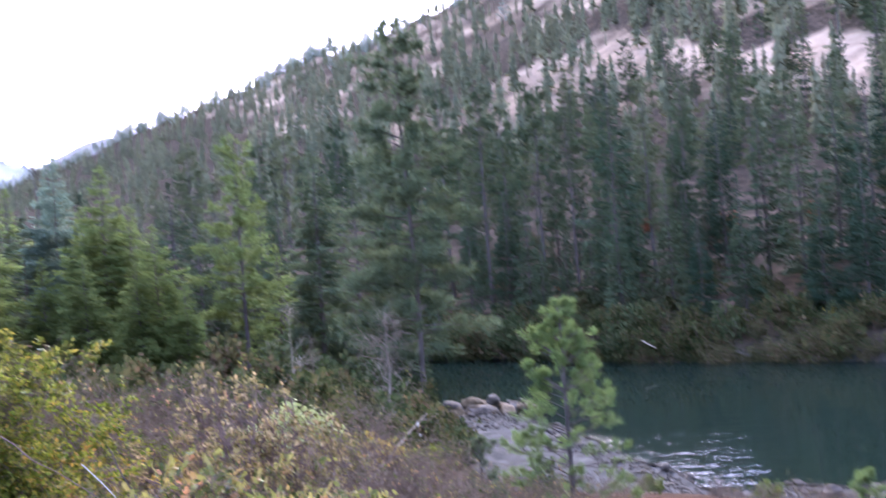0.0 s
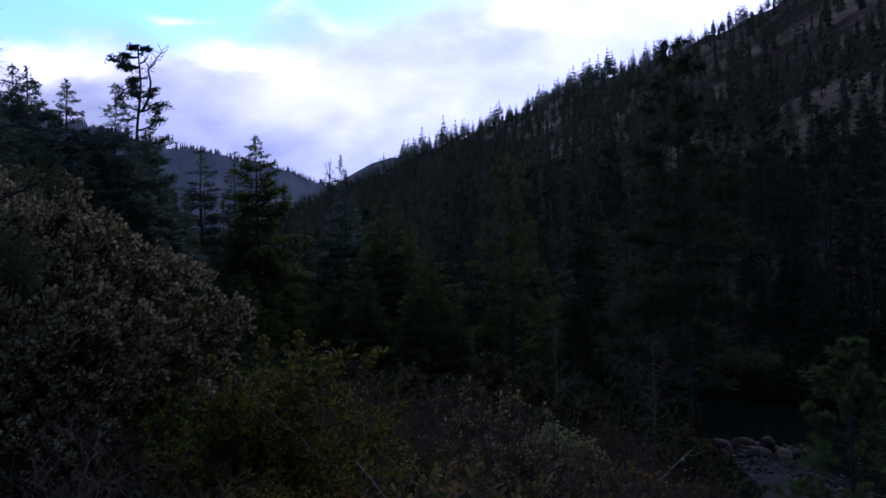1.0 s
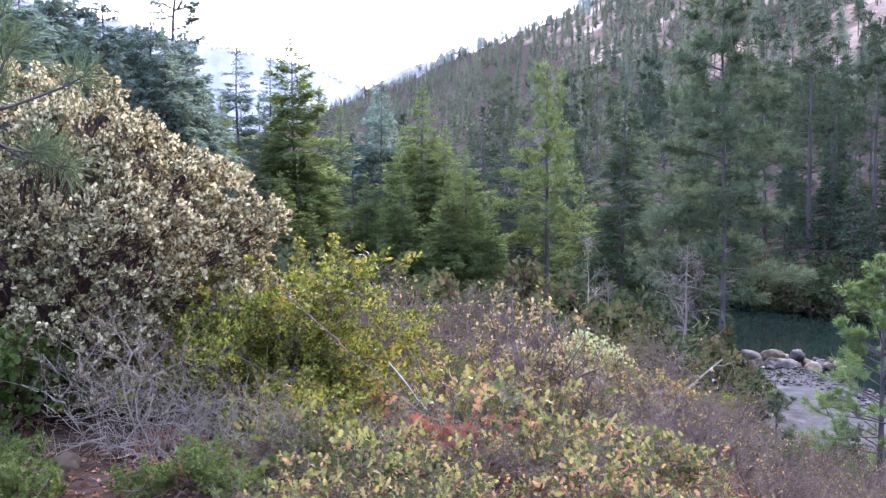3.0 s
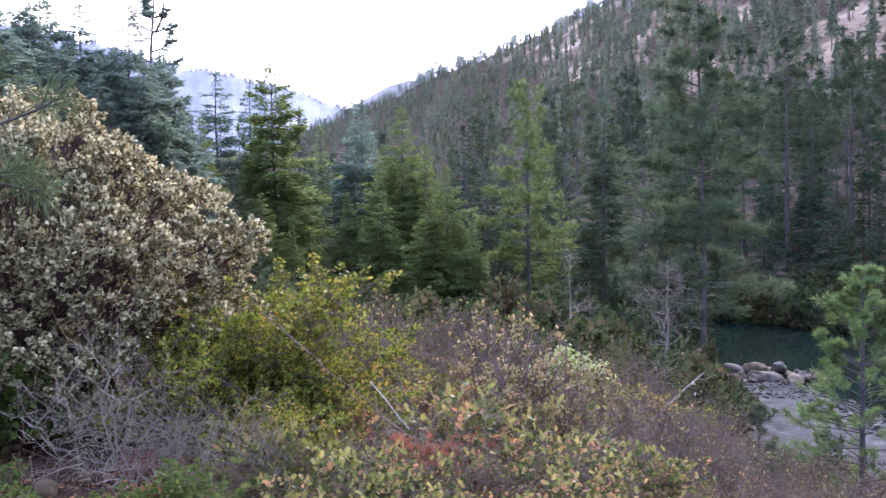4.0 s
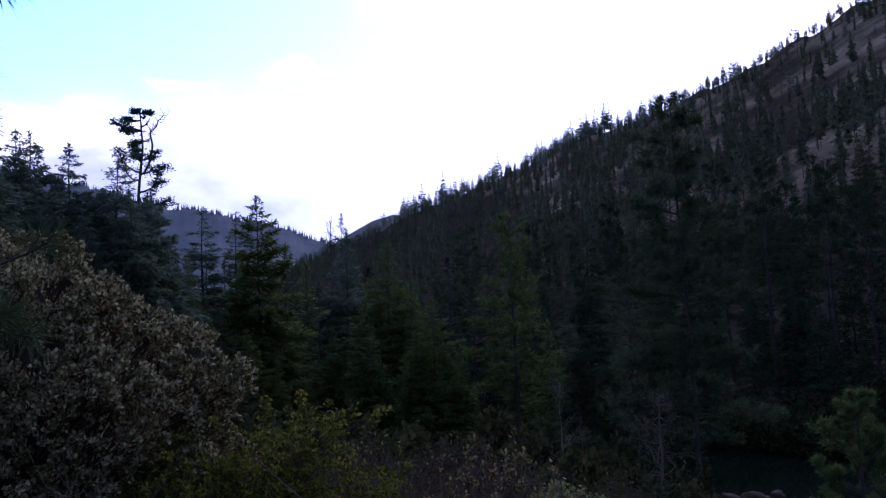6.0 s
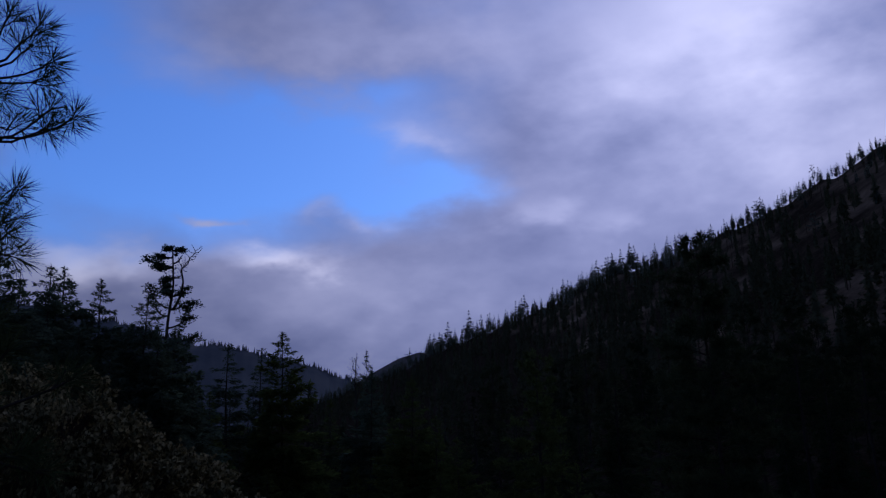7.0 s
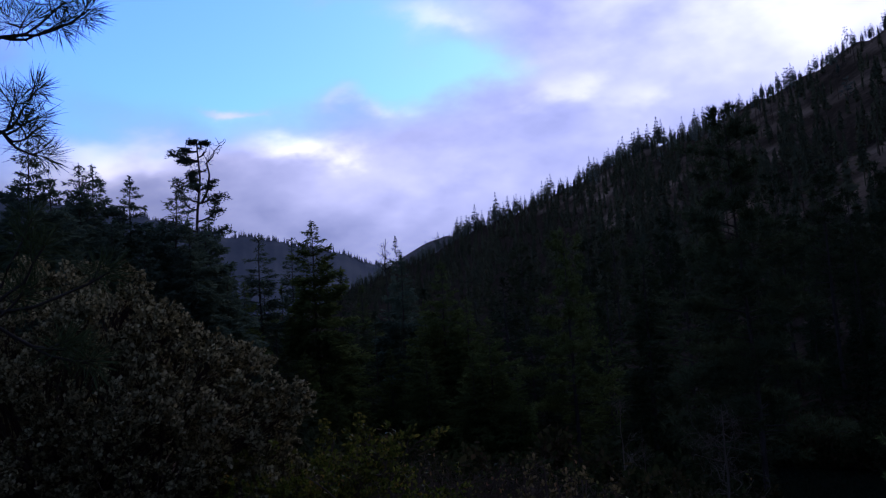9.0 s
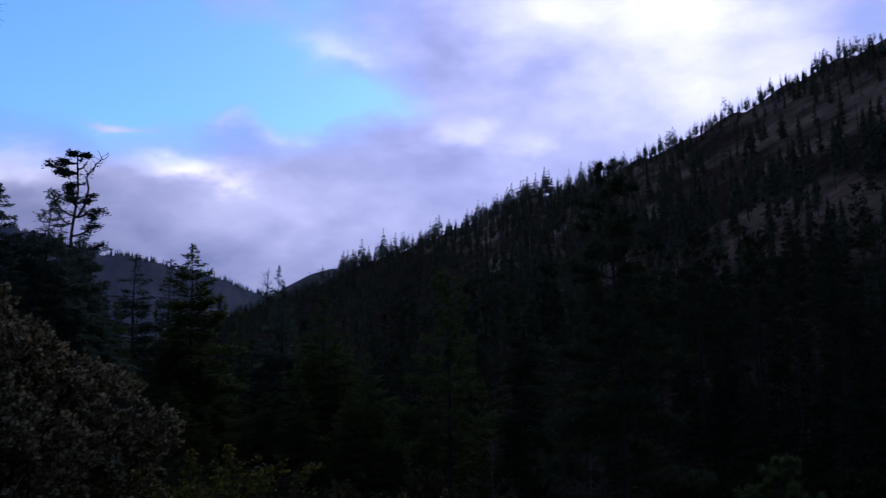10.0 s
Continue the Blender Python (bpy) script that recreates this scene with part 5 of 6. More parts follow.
    # scrub oaks with the last yellow leaves
    so = shrub("scrub_oak", "upright scrub oak with sparse tan and yellow leaves", 1.05, 0.55, M_tan, M_twig, 8, 5, 5, 12, (0.034, 0.022), 0.012, 0.25, 1.3, shoot=0.26, leafy=0.35)
    tagged(so[0], group="scrub oaks on the slope")
    for az, r, s in [(14.6, 8.4, 1.25), (12.6, 8.6, 1.15), (16.3, 8.6, 1.05), (10.4, 9.2, 1.0), (13.6, 7.6, 1.1), (13.4, 8.8, 1.2), (10.9, 7.6, 0.8), (8.6, 8.4, 0.75), (20.6, 8.6, 0.7)]:
        root_at(so, az, r, s)
    yo = shrub("scrub_oak", "scrub oak with yellow-green lobed leaves", 0.6, 0.55, M_oak, M_brush, 8, 5, 4, 6, (0.068, 0.046), 0.01, 0.36, 1.0, "lobed", shoot=0.45, leafy=0.42)
    tagged(yo[0], group="scrub oaks on the slope")
    for az, r, s in [(22.4, 5.9, 0.85), (19.0, 5.5, 0.75), (15.6, 5.7, 0.8), (12.6, 5.8, 0.9), (25.2, 6.0, 0.65), (20.6, 6.9, 0.8), (9.4, 6.2, 0.8), (23.4, 7.3, 0.9), (12.0, 7.5, 0.75), (27.4, 5.6, 0.55), (6.2, 6.6, 0.6), (17.2, 6.6, 0.95), (13.8, 6.6, 0.9), (10.8, 6.8, 0.9), (7.6, 5.8, 0.7), (4.2, 6.4, 0.6), (18.0, 4.9, 0.6), (14.2, 4.9, 0.55), (11.0, 5.0, 0.6), (22.0, 4.9, 0.5), (2.2, 7.2, 0.6)]:
        root_at(yo, az, r, s * rng.uniform(0.45, 1.3))
    rb = shrub("shrub", "rust-brown dead leaves on a low shrub", 0.4, 0.45, M_rust, M_twig, 8, 6, 5, 8, (0.05, 0.03), 0.01, 0.3, 0.7, leafy=0.7)
    for k in range(46):
        root_at((yo, th[1], yo, th[0])[k % 4], rng.uniform(-3, 32), rng.uniform(3.7, 5.6), (0.4, 0.34, 0.55, 0.3)[k % 4] * rng.uniform(0.7, 1.2))
    for k in range(6):
        root_at(th[k % 2], rng.uniform(-6, 27), rng.uniform(6.5, 11), rng.uniform(0.4, 0.6))
    for k in range(11):
        root_at(yo, rng.uniform(21, 30), rng.uniform(4.7, 6.1), rng.uniform(0.45, 0.85))
    for az, r, k in [(46.0, 5.6, 0.45), (44.6, 5.3, 0.35), (47.2, 5.2, 0.4), (38.6, 5.2, 0.3), (34.8, 5.3, 0.4), (33.0, 5.1, 0.35)]:
        root_at(lg, az, r, k)
    pg = shrub("shrub", "rounded pale grey-green shrub on the slope", 0.62, 0.5, M_pale, M_twig, 12, 8, 6, 12, (0.05, 0.026), 0.012, 0.3, 0.9)
    root_at(pg, 11.2, 11.0, 1.25)
    root_at(pg, 9.6, 11.4, 1.1)
    root_at(pg, 12.6, 11.8, 0.9)
    for az, r, s in [(23.0, 9.6, 0.55), (19.4, 10.6, 0.7), (15.2, 10.2, 0.6), (8.4, 10.8, 0.7), (25.8, 9.4, 0.6), (21.2, 13.0, 0.7), (3.0, 12.6, 0.6)]:
        root_at(yb2, az, r, s)
    yl = shrub("shrub", "small shrub with bright yellow autumn leaves", 0.6, 0.42, M_yellow, M_twig, 8, 6, 5, 9, (0.055, 0.034), 0.01, 0.25, 1.0, leafy=0.6)
    root_at(yl, 5.3, 12.2, 0.95)
    root_at(yl, 17.6, 9.5, 0.7)
    root_at(rb, 18.4, 6.3, 1.05)
    root_at(rb, 17.4, 6.5, 0.8)
    root_at(rb, 29.8, 7.0, 1.3)
    root_at(rb, 9.0, 5.4, 0.5)
    root_at(rb, 12.8, 5.3, 0.5)
    for k in range(9):
        root_at(rb, rng.uniform(2, 44), rng.uniform(4.4, 7.0), 0.45 * rng.uniform(0.7, 1.2))


foreground_shrubs()


def young_pine(label, H, R, az, el, r, tiers, mat, tufts=14, needle=0.13):
    """A sapling pine: whorled limbs whose ends carry thick brushes of long needles."""
    trunk, wood, leaf = Geo(), Geo(), Geo()
    line = trunk_line(H, 0.12, 8)
    tube(trunk, line, np.linspace(0.045, 0.012, 8) * H / 3.2, 8)
    P, L, out = conifer_shape(H, R, 0.02, tiers, 0.85, 0.1, 0.55, 0.15, 0.2, 5)
    tubes(wood, P, taper(len(P), 5, 0.012, 0.45), 4)
    k = len(P) * 3
    b, d, i, s = along(P, k, 0.35)
    T = grow(b, d + rng.normal(0, 0.45, (k, 3)) + [0, 0, 0.5], L[i] * 0.3, 4, 0.15, (0, 0, 0.25))
    tubes(wood, T, taper(k, 4, 0.006, 0.6), 3)
    ends = np.concatenate([T, P[:, [1, 2, 3, 4]], line[None, [4, 5, 6, 7]]])
    n = len(ends) * tufts * 5
    at, d, i, s = along(ends, n, 0.55, 1.0)
    way = d * 0.75 + unit(rng.normal(0, 1, (n, 3))) * 0.75
    blades(leaf, at, way, needle * rng.uniform(0.7, 1.1, n), 0.008)
    root = tagged(new("pine_sapling"), label, "tree")
    part("trunk", trunk, M_bark, root, smooth=True)
    part("branchwork", wood, M_bark, root, kind="stuff")
    part("crown", leaf, mat, root, kind="stuff")
    plant([root, H, False], az, el, r, sink=0.1)


young_pine("young bright green ponderosa pine on the slope above the water", 3.4, 1.3, -7.0, -4.3, 16, 17, M_young, 18)
young_pine("small dark pine with thin crown above the gravel bar", 1.6, 0.75, -1.3, -12.2, 13, 7, M_pine, 9, 0.12)
young_pine("small dark pine sapling low on the bank", 1.4, 0.6, 0.9, -12.6, 13.6, 6, M_pine, 8, 0.12)
young_pine("green pine sapling near the shore", 1.2, 0.5, -24.3, -14.6, 15, 6, M_young, 9, 0.13)


# -- brush along both banks --
def bank_brush():
    pr = [shrub("shrub", "olive and brown willow brush at the waterline", 3.2, 2.0, M_willow, M_twig, 8, 5, 4, 4, (0.46, 0.28), 0.03, 0.3, 0.9, "blade", split=False),
          shrub("shrub", "green riverside brush hanging over the water", 3.0, 2.0, M_bankgreen, M_twig, 8, 5, 4, 4, (0.46, 0.28), 0.03, 0.3, 0.8, "blade", split=False),
          shrub("shrub", "reddish brown leafless brush on the far bank", 2.6, 2.0, M_willow, M_twig, 9, 5, 4, 3, (0.3, 0.16), 0.028, 0.3, 0.9, "blade", split=False)]
    for p in pr:
        tagged(p[0], group="brush along the river banks")
    cover = {}

    def strew(kind, az, r, scale):
        x, y, z = at_ground(az, r)
        a = rng.uniform(0, 6.28)
        c, sn = math.cos(a) * scale, math.sin(a) * scale
        for ob in pr[kind][0].children:
            v, f = mesh_arrays(ob.data)
            cover.setdefault(ob.data.materials[0], Geo()).add(np.stack([v[:, 0] * c - v[:, 1] * sn + x, v[:, 0] * sn + v[:, 1] * c + y, v[:, 2] * scale + z - 0.05], -1), f)

    for k in range(26):
        root_at(pr[(0, 2)[k % 2]], rng.uniform(8, 31), rng.uniform(14, 30), rng.uniform(0.26, 0.42))
    for k in range(110):
        az = -36 + 46 * k / 109 + rng.normal(0, 0.3)
        r0 = float(np.interp(az, BANK_AZ, BANK_R))
        for row in range(2 if k % 2 else 1):
            r = r0 - 0.9 + row * 2.6 + rng.uniform(0, 1.0)
            w = [0.25, 0.05, 0.7] if az < -13 else [0.45, 0.25, 0.3] if az < -6 else [0.35, 0.5, 0.15]
            root_at(pr[rng.choice(3, p=w)], az, r, rng.uniform(0.4, 1.05) * (1.25 if az > -6 else 1.0))
    shore_row = [(-0.6, 44, 0.5), (1.0, 40, 0.6), (2.6, 44, 0.7), (4.6, 42, 0.8), (6.4, 44, 0.9), (8.6, 46, 0.8), (11.5, 46, 0.9), (14, 44, 0.9), (0.4, 50, 0.5), (3.4, 52, 0.7), (16.5, 40, 0.6), (19.5, 40, 0.6), (23, 40, 0.6), (26, 38, 0.6), (29, 36, 0.6), (1.6, 32, 0.4)]
    slope_row = [(5.8, 30, 0.4), (7.6, 34, 0.5), (12, 32, 0.4), (3.0, 14, 0.3), (6.0, 16, 0.34), (9.0, 18, 0.4), (11.5, 15, 0.3), (4.5, 20, 0.4), (7.6, 22, 0.42), (1.8, 18, 0.34), (13.5, 20, 0.4), (10.2, 24, 0.42), (0.6, 24, 0.36), (-2.0, 20, 0.3), (-5.0, 24, 0.34), (2.6, 26, 0.4)]
    for az, r, s in shore_row + slope_row:
        root_at(pr[rng.choice(3, p=[0.4, 0.35, 0.25])], az, r, s)
    for k in range(80):
        az = rng.uniform(-32, 6)
        r = float(np.interp(az, BANK_AZ, BANK_R)) + rng.uniform(2, 11)
        strew(rng.choice(3, p=[0.4, 0.2, 0.4]), az, r, rng.uniform(0.35, 0.75))
    for k in range(70):
        az = rng.uniform(-30, 6)
        r = float(np.interp(az, BANK_AZ, BANK_R)) + rng.uniform(7, 48)
        strew(rng.choice(3, p=[0.35, 0.15, 0.5]), az, r, rng.uniform(0.35, 0.85))
    for mat, g in cover.items():
        tagged(new("undergrowth", g.mesh("undergrowth", mat)), "low olive and brown undergrowth beneath the far trees", "undergrowth", kind="stuff")
    rust = shrub("shrub", "small maple with orange-red autumn leaves", 2.4, 1.4, M_rust, M_twig, 8, 6, 4, 8, (0.25, 0.16), 0.02, 0.3, 0.9, "blade", leafy=0.6, split=False)
    for az, r, s in [(-17.8, 112, 0.9), (-7.2, 104, 0.5), (-22.8, 110, 1.0), (-12.8, 116, 0.8), (14.9, 66, 0.35), (3.7, 90, 0.5)]:
        root_at(rust, az, r, s)
    yel = shrub("shrub", "yellow autumn shrub on the far bank", 2.4, 1.4, M_yellow, M_twig, 8, 6, 4, 8, (0.24, 0.14), 0.02, 0.3, 0.9, "blade", leafy=0.6, split=False)
    for az, r, s in [(-23.3, 80, 0.6)]:
        root_at(yel, az, r, s)


M_bankgreen = leaf_material("bank_green_leaves", [(0.2, (0.0155, 0.0219, 0.00826)), (0.5, (0.0335, 0.0428, 0.0165)), (0.8, (0.0568, 0.06, 0.0258))], 0.3)
bank_brush()


# ---- stones and logs ----
rng = np.random.default_rng(12)


def boulder(label, x, y, size, mat, sink=0.25, name="boulder"):
    bm = bmesh.new()
    bmesh.ops.create_icosphere(bm, subdivisions=3, radius=1)
    o = Vector(rng.uniform(-50, 50, 3))
    sc = Vector(rng.uniform(0.75, 1.25, 3)) * size
    sc.z *= 0.7
    for v in bm.verts:
        n = v.co.normalized()
        k = 1 + 0.42 * noise.noise(n * 1.3 + o) + 0.2 * noise.noise(n * 2.9 + o) + 0.07 * noise.noise(n * 7 + o)
        c = n * k
        for ax in range(3):
            c[ax] = max(-1.0, min(1.02, c[ax]))
        v.co = Vector((c.x * sc.x, c.y * sc.y, c.z * sc.z))
    me = bpy.data.meshes.new(name)
    bm.to_mesh(me)
    bm.free()
    me.polygons.foreach_set("use_smooth", np.ones(len(me.polygons), bool))
    me.materials.append(mat)
    ob = tagged(new(name, me), label, "boulder")
    ob.matrix_basis = pose(x, y, max(float(ground(x, y)), -0.2) + sc.z * (0.7 - sink), rng.uniform(-15, 15), rng.uniform(-15, 15), rng.uniform(0, 360))
    return ob


def stones():
    for k in range(34):
        u = k / 33
        az, r = 1.4 - 6.4 * u + rng.normal(0, 0.4), 60.5 + rng.normal(0, 1.0)
        size, kind = 0.28 + 0.42 * rng.random() ** 1.4, int(rng.random() < 0.65)
        tagged(boulder(("rounded grey boulder on the gravel bar", "brown lichened boulder on the gravel bar")[kind], *polar(az, r), size, (M_stone, M_mossy)[kind], 0.2), group="boulders on the gravel bar")
    for k in range(40):
        az = rng.uniform(-9, 0.5)
        r = float(np.interp(az, NEAR_AZ, NEAR_R)) + rng.uniform(-4, 1.5)
        tagged(boulder("grey stone lying on the gravel", *polar(az, r), rng.uniform(0.08, 0.24), M_stone, 0.4, "stone"), group="stones on the gravel bar")
    for k in range(12):
        az = rng.uniform(-26, -9)
        r = float(np.interp(az, NEAR_AZ, NEAR_R)) + rng.uniform(-1.5, 1.0)
        tagged(boulder("grey stone at the near shore", *polar(az, r), rng.uniform(0.12, 0.42), M_stone, 0.45, "stone"), group="stones on the near shore")
    for k in range(34):
        az = rng.uniform(-28, 3)
        r = float(np.interp(az, BANK_AZ, BANK_R)) + rng.uniform(-1.3, 0.3)
        tagged(boulder("pale stone along the far waterline", *polar(az, r), rng.uniform(0.15, 0.45), M_stone, 0.4, "stone"), group="stones on the far bank")
    g = Geo()
    n = 3200
    az = rng.uniform(-26, 1.5, n)
    r = np.interp(az, NEAR_AZ, NEAR_R) - 5 * rng.random(n) ** 1.5 + 0.8
    az = np.radians(az)
    x, y = -r * np.sin(az), r * np.cos(az)
    c = np.stack([x, y, ground(x, y)], -1)
    size = rng.uniform(0.04, 0.16, n) * rng.uniform(0.5, 1.2, n)
    axes = np.array([[1, 0, 0], [0, 1, 0], [-1, 0, 0], [0, -1, 0], [0, 0, 0.6], [0, 0, -0.5]])
    v = c[:, None] + (axes[None] + rng.normal(0, 0.2, (n, 6, 3))) * size[:, None, None]
    f = np.array([[0, 1, 4], [1, 2, 4], [2, 3, 4], [3, 0, 4], [1, 0, 5], [2, 1, 5], [3, 2, 5], [0, 3, 5]])
    g.add(v.reshape(-1, 3), (f[None] + (np.arange(n) * 6)[:, None, None]).reshape(-1, 3))
    tagged(new("pebbles", g.mesh("pebbles", M_stone)), "grey pebbles strewn over the gravel bar", "pebbles", kind="stuff")
    boulder("brown-grey rock half sunk in brown litter", *polar(42.6, 6.1), 0.085, M_mossy, 0.05, "stone")
    boulder("brown rock half sunk in the litter", *polar(43.9, 5.9), 0.08, M_mossy, 0.1, "stone")
    boulder("reddish rock under the dead shrub", *polar(37.5, 6.8), 0.13, M_mossy, 0.3, "stone")


stones()


def fallen(label, p, q, thick, mat, stubs=6, name="log", sag=0.0):
    """A fallen stem from p to q, with broken side limbs."""
    g = Geo()
    s = np.linspace(0, 1, 9)[:, None]
    line = np.asarray(p) * (1 - s) + np.asarray(q) * s + np.concatenate([np.cumsum(rng.normal(0, 0.035, (9, 3)), 0)]) * np.linalg.norm(np.subtract(q, p)) * 0.2
    line[:, 2] -= sag * np.sin(np.pi * s[:, 0])
    tube(g, line, thick * np.linspace(1, 0.4, 9), 8)
    root = tagged(new(name), label, "log")
    part("stem", g, mat, root, smooth=True)
    if stubs:
        b, d, i, t = along(line[None], stubs, 0.2)
        for limb in grow(b, d + rng.normal(0, 0.8, (stubs, 3)), np.linalg.norm(np.subtract(q, p)) * 0.16 * rng.uniform(0.4, 1.3, stubs), 5, 0.25):
            w = Geo()
            tubes(w, limb[None], taper(1, 5, thick * 0.4, 0.3), 4)
            part("side_limb", w, mat, root)


fallen("grey fallen stem leaning across the brush", spot(7.0, -14.7, 10.2), spot(2.3, -10.2, 11.5), 0.022, M_grey, 6)
fallen("dark dead stem leaning out of the brush", spot(6.0, -16.2, 9), spot(2.4, -13.6, 10), 0.024, M_brush, 5)
fallen("thin leaning dead stem above the scrub oaks", spot(19.6, -14.0, 7), spot(22.0, -8.2, 7.4), 0.008, M_bark, 5, "branch")
fallen("pale bare stick lying in the shrubs", spot(22.9, -10.6, 6.9), spot(20.4, -13.6, 6.6), 0.0045, M_white, 3, "stick")
fallen("thin dead branch arching out of the yellow shrub", spot(29.6, -6.0, 6.7), spot(20.9, -14.2, 6.3), 0.0055, M_twig, 14, "branch")
fallen("pale dead branch in the grey shrub", spot(39.5, -13.6, 6.1), spot(33.2, -12.2, 6.2), 0.004, M_grey, 10, "branch")
fallen("bleached driftwood log at the far waterline", spot(-12.1, -6.6, 77.6), spot(-12.9, -7.1, 76.6), 0.09, M_silver, 2, "log")
fallen("short pale log under the dead pine", spot(6.1, -9.9, 30), spot(4.2, -9.4, 30), 0.12, M_grey, 2, "log")


def seed_stem(label, az, el, r, heads):
    """A thin dry stalk with a few pale seed heads along its top."""
    tip = spot(az, el, r)
    base = np.array([tip[0] + rng.normal(0, 0.08), tip[1], float(ground(tip[0], tip[1])) - 0.03])
    s = np.linspace(0, 1, 7)[:, None]
    line = base * (1 - s) + tip * s + np.concatenate([rng.normal(0, 0.012, (7, 3))]) * np.sin(np.pi * s)
    g = Geo()
    tube(g, line, np.linspace(0.005, 0.002, 7), 5)
    root = tagged(new("seed_stalk"), label, "dry plant")
    part("stalk", g, M_brush, root, smooth=True)
    for k in range(heads):
        p = line[-1] * (1 - 0.16 * k) + line[0] * 0.16 * k + rng.normal(0, 0.012, 3)
        g = Geo()
        h = rng.uniform(0.035, 0.06)
        tube(g, p + np.linspace(-0.5, 0.5, 6)[:, None] * np.array([0.2, 0.1, 1.0]) * h, h * np.array([0.05, 0.24, 0.34, 0.3, 0.2, 0.04]), 7)
        part("seed_head", g, M_husk, root, "pale papery seed head", smooth=True)


M_husk = bark_material("papery_husk", (0.167, 0.146, 0.099), (0.268, 0.244, 0.18), 20)
for az, el, r, n in [(2.5, -10.7, 10.5, 2), (2.7, -14.5, 9.5, 2), (5.6, -15.4, 8.5, 1), (9.6, -5.9, 22, 1), (10.2, -7.2, 22, 1)]:
    seed_stem("thin dry stalk with pale papery seed heads", az, el, r, n)


# ---- overhanging pine by the viewpoint ----
rng = np.random.default_rng(13)


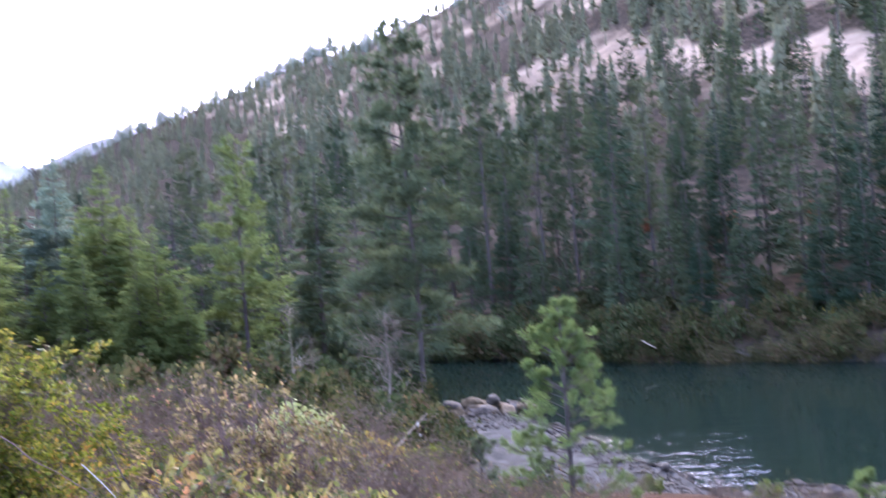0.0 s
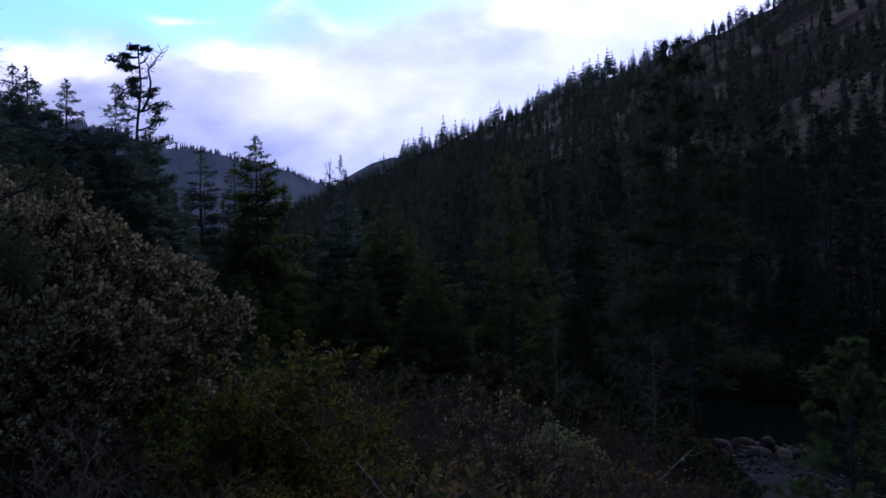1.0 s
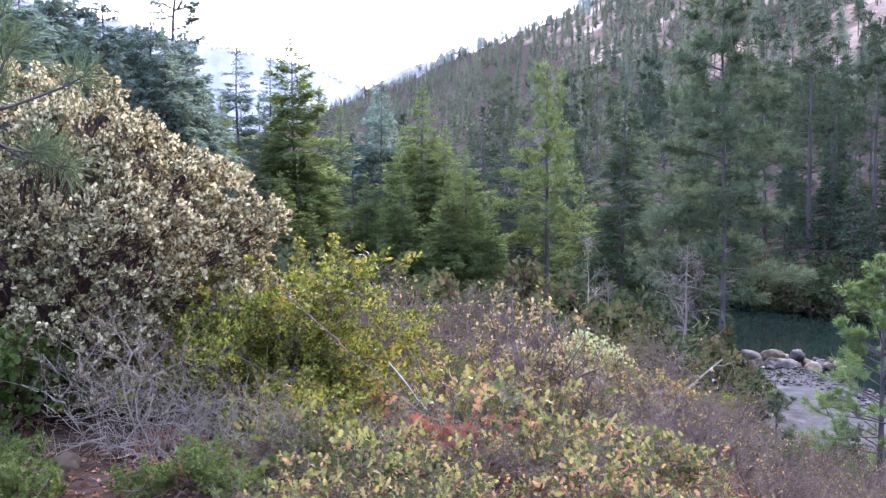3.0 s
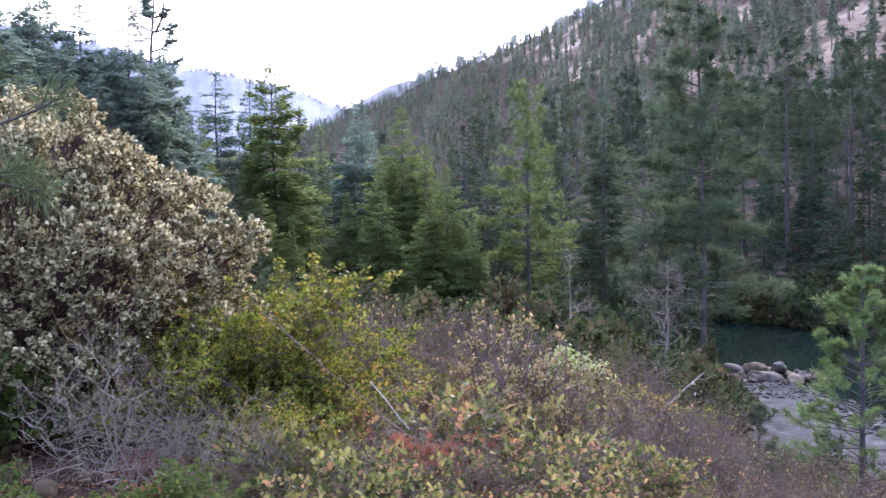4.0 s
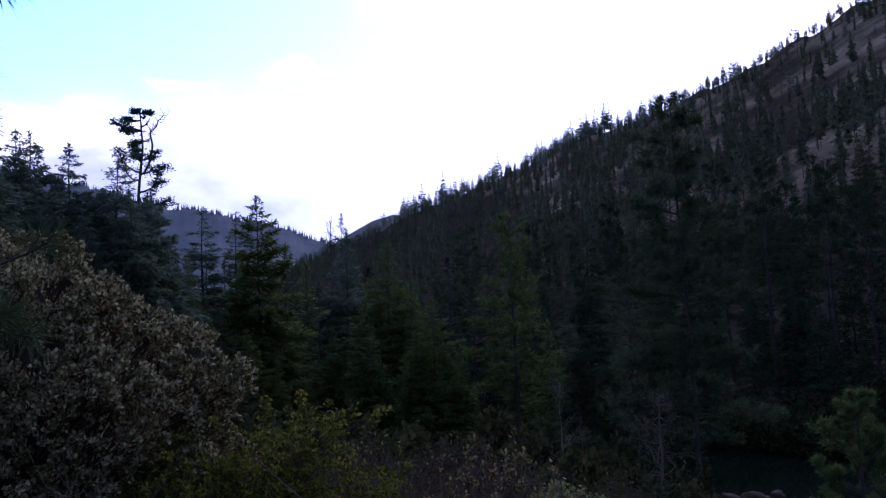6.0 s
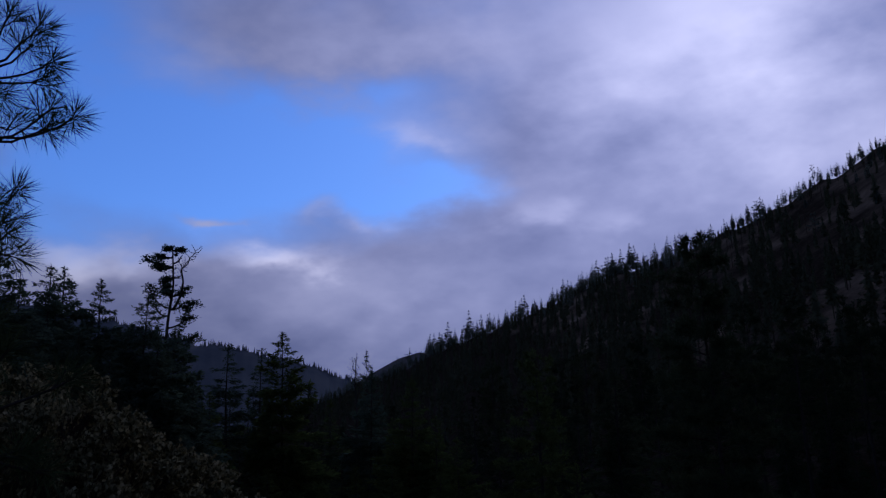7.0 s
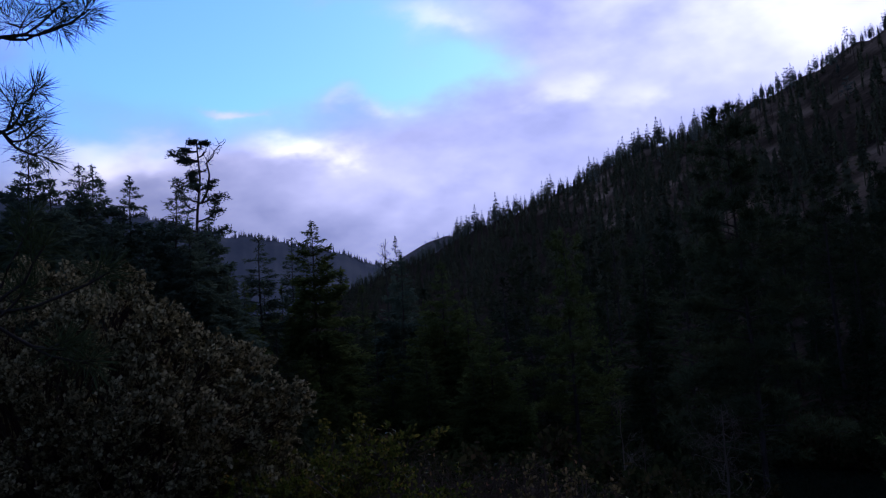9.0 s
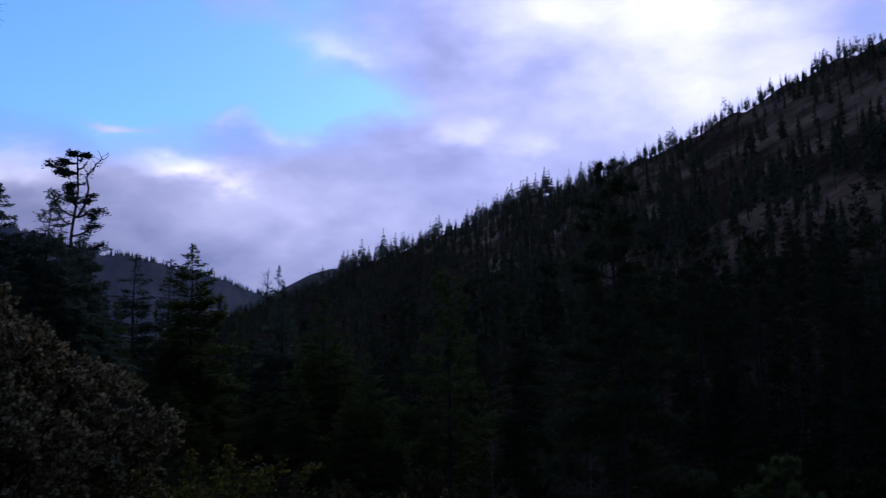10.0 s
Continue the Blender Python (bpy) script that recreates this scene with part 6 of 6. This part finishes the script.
def near_pine():
    H = 8.5
    x, y, z = at_ground(66, 4.6)
    base = np.array([x, y, z - 0.1])
    trunk, wood, leaf = Geo(), Geo(), Geo()
    line = trunk_line(H, 0.08, 9)
    tube(trunk, line, np.linspace(0.13, 0.03, 9), 10)
    boughs = [
        ((47.7, 24.4, 4.4), [(44.5, 27.6, 4.4), (44.9, 26.3, 4.4), (46.3, 27.9, 4.4)]),
        ((47.7, 24.0, 4.4), [(43.6, 25.5, 4.4), (44.1, 24.5, 4.4), (46.5, 23.1, 4.4)]),
        ((47.0, 20.6, 4.3), [(43.4, 22.9, 4.3), (41.9, 22.6, 4.3), (43.4, 21.9, 4.3), (45.6, 21.8, 4.3)]),
        ((46.9, 15.3, 4.5), [(45.1, 18.1, 4.5), (45.6, 16.2, 4.5), (45.3, 15.3, 4.5), (46.1, 17.2, 4.5), (44.9, 14.2, 4.5)]),
        ((48.1, 4.9, 3.8), [(42.0, 1.7, 3.8), (43.5, 2.6, 3.8), (44.6, 8.8, 3.8), (40.8, 7.3, 3.8), (45.8, 6.1, 3.8), (45.3, 10.4, 3.8)]),
    ]
    for elbow, ends in boughs:
        e = spot(*elbow) - base
        h0 = e[2] - 0.25
        root_pt = np.array([np.interp(h0, line[:, 2], line[:, 0]), np.interp(h0, line[:, 2], line[:, 1]), h0])
        s = np.linspace(0, 1, 7)[:, None]
        limb = root_pt * (1 - s) + e * s + np.array([0, 0, -0.12]) * np.sin(np.pi * s)
        tube(wood, limb, np.linspace(0.026, 0.011, 7), 6)
        for end in ends:
            t = spot(*end) - base
            s = np.linspace(0, 1, 6)[:, None]
            tw = e * (1 - s) + t * s + np.array([0, 0, -0.045]) * np.sin(np.pi * s) + rng.normal(0, 0.006, (6, 3)) * np.sin(np.pi * s)
            tube(wood, tw, np.linspace(0.008, 0.004, 6), 5)
            d = unit(tw[-1] - tw[-3])
            subs = [(tw[-1], d)]
            for q in range(2):
                w2 = grow([tw[-2]], [d + rng.normal(0, 0.55, 3)], rng.uniform(0.05, 0.1), 4, 0.15, (0, 0, 0.1))
                tubes(wood, w2, taper(1, 4, 0.004, 0.7), 4)
                subs.append((w2[0, -1], unit(w2[0, -1] - w2[0, -2])))
            for p, dd in subs:
                n = 52
                at = p - dd * rng.uniform(0, 0.05, n)[:, None]
                way = dd * rng.uniform(-0.1, 0.9, n)[:, None] + unit(rng.normal(0, 1, (n, 3))) * 0.8
                blades(leaf, at, way, 0.148 * rng.uniform(0.75, 1.1, n), 0.0038)
    root = tagged(new("pine_tree"), "ponderosa pine whose long-needled boughs overhang the viewpoint", "tree")
    part("trunk", trunk, M_bark, root, smooth=True)
    part("branchwork", wood, M_bark, root, kind="stuff")
    part("crown", leaf, M_bough, root, kind="stuff")
    root.matrix_basis = pose(*base)


near_pine()


# ---- litter ----
def litter():
    g = Geo()
    n = 22000
    r, az = 3.5 + 13 * rng.random(n) ** 1.3, np.radians(rng.uniform(-12, 52, n))
    x, y = -r * np.sin(az), r * np.cos(az)
    b = np.stack([x, y, ground(x, y) + 0.012], -1)
    way = rng.normal(0, 1, (n, 3)) * [1, 1, 0.25]
    leaves(g, b, way, rng.uniform(0.025, 0.06, n), rng.uniform(0.012, 0.028, n))
    tagged(new("leaf_litter", g.mesh("leaf_litter", M_litter)), "fallen brown leaves and needles on the slope", "leaf litter", kind="stuff")
    g = Geo()
    n = 1500
    r, az = 3.5 + 12 * rng.random(n) ** 1.2, np.radians(rng.uniform(-10, 50, n))
    x, y = -r * np.sin(az), r * np.cos(az)
    b = np.stack([x, y, ground(x, y) + 0.02], -1)
    P = grow(b, rng.normal(0, 1, (n, 3)) * [1, 1, 0.15], rng.uniform(0.15, 0.7, n), 4, 0.2)
    tubes(g, P, taper(n, 4, rng.uniform(0.0015, 0.0045, n), 0.5), 3)
    tagged(new("fallen_twigs", g.mesh("fallen_twigs", M_twig)), "grey dead twigs strewn over the litter", "twigs", kind="stuff")
    g = Geo()
    n = 700
    c = rng.uniform([-6, 4.2, 0], [0, 9, 0], (40, 3))
    b = c[rng.integers(0, 40, n)] + rng.normal(0, 0.09, (n, 3))
    b[:, 2] = ground(b[:, 0], b[:, 1])
    blades(g, b, rng.normal(0, 0.7, (n, 3)) + [0, 0, 0.7], rng.uniform(0.1, 0.3, n), 0.004)
    tagged(new("dry_grass", g.mesh("dry_grass", M_tan)), "tufts of dry tan grass between the shrubs", "grass", kind="stuff")


M_litter = leaf_material("fallen_leaves", [(0.2, (0.033, 0.0156, 0.00767)), (0.5, (0.0984, 0.0479, 0.0215)), (0.8, (0.225, 0.114, 0.0479))], 0.1, 0.7, 3.0)
litter()
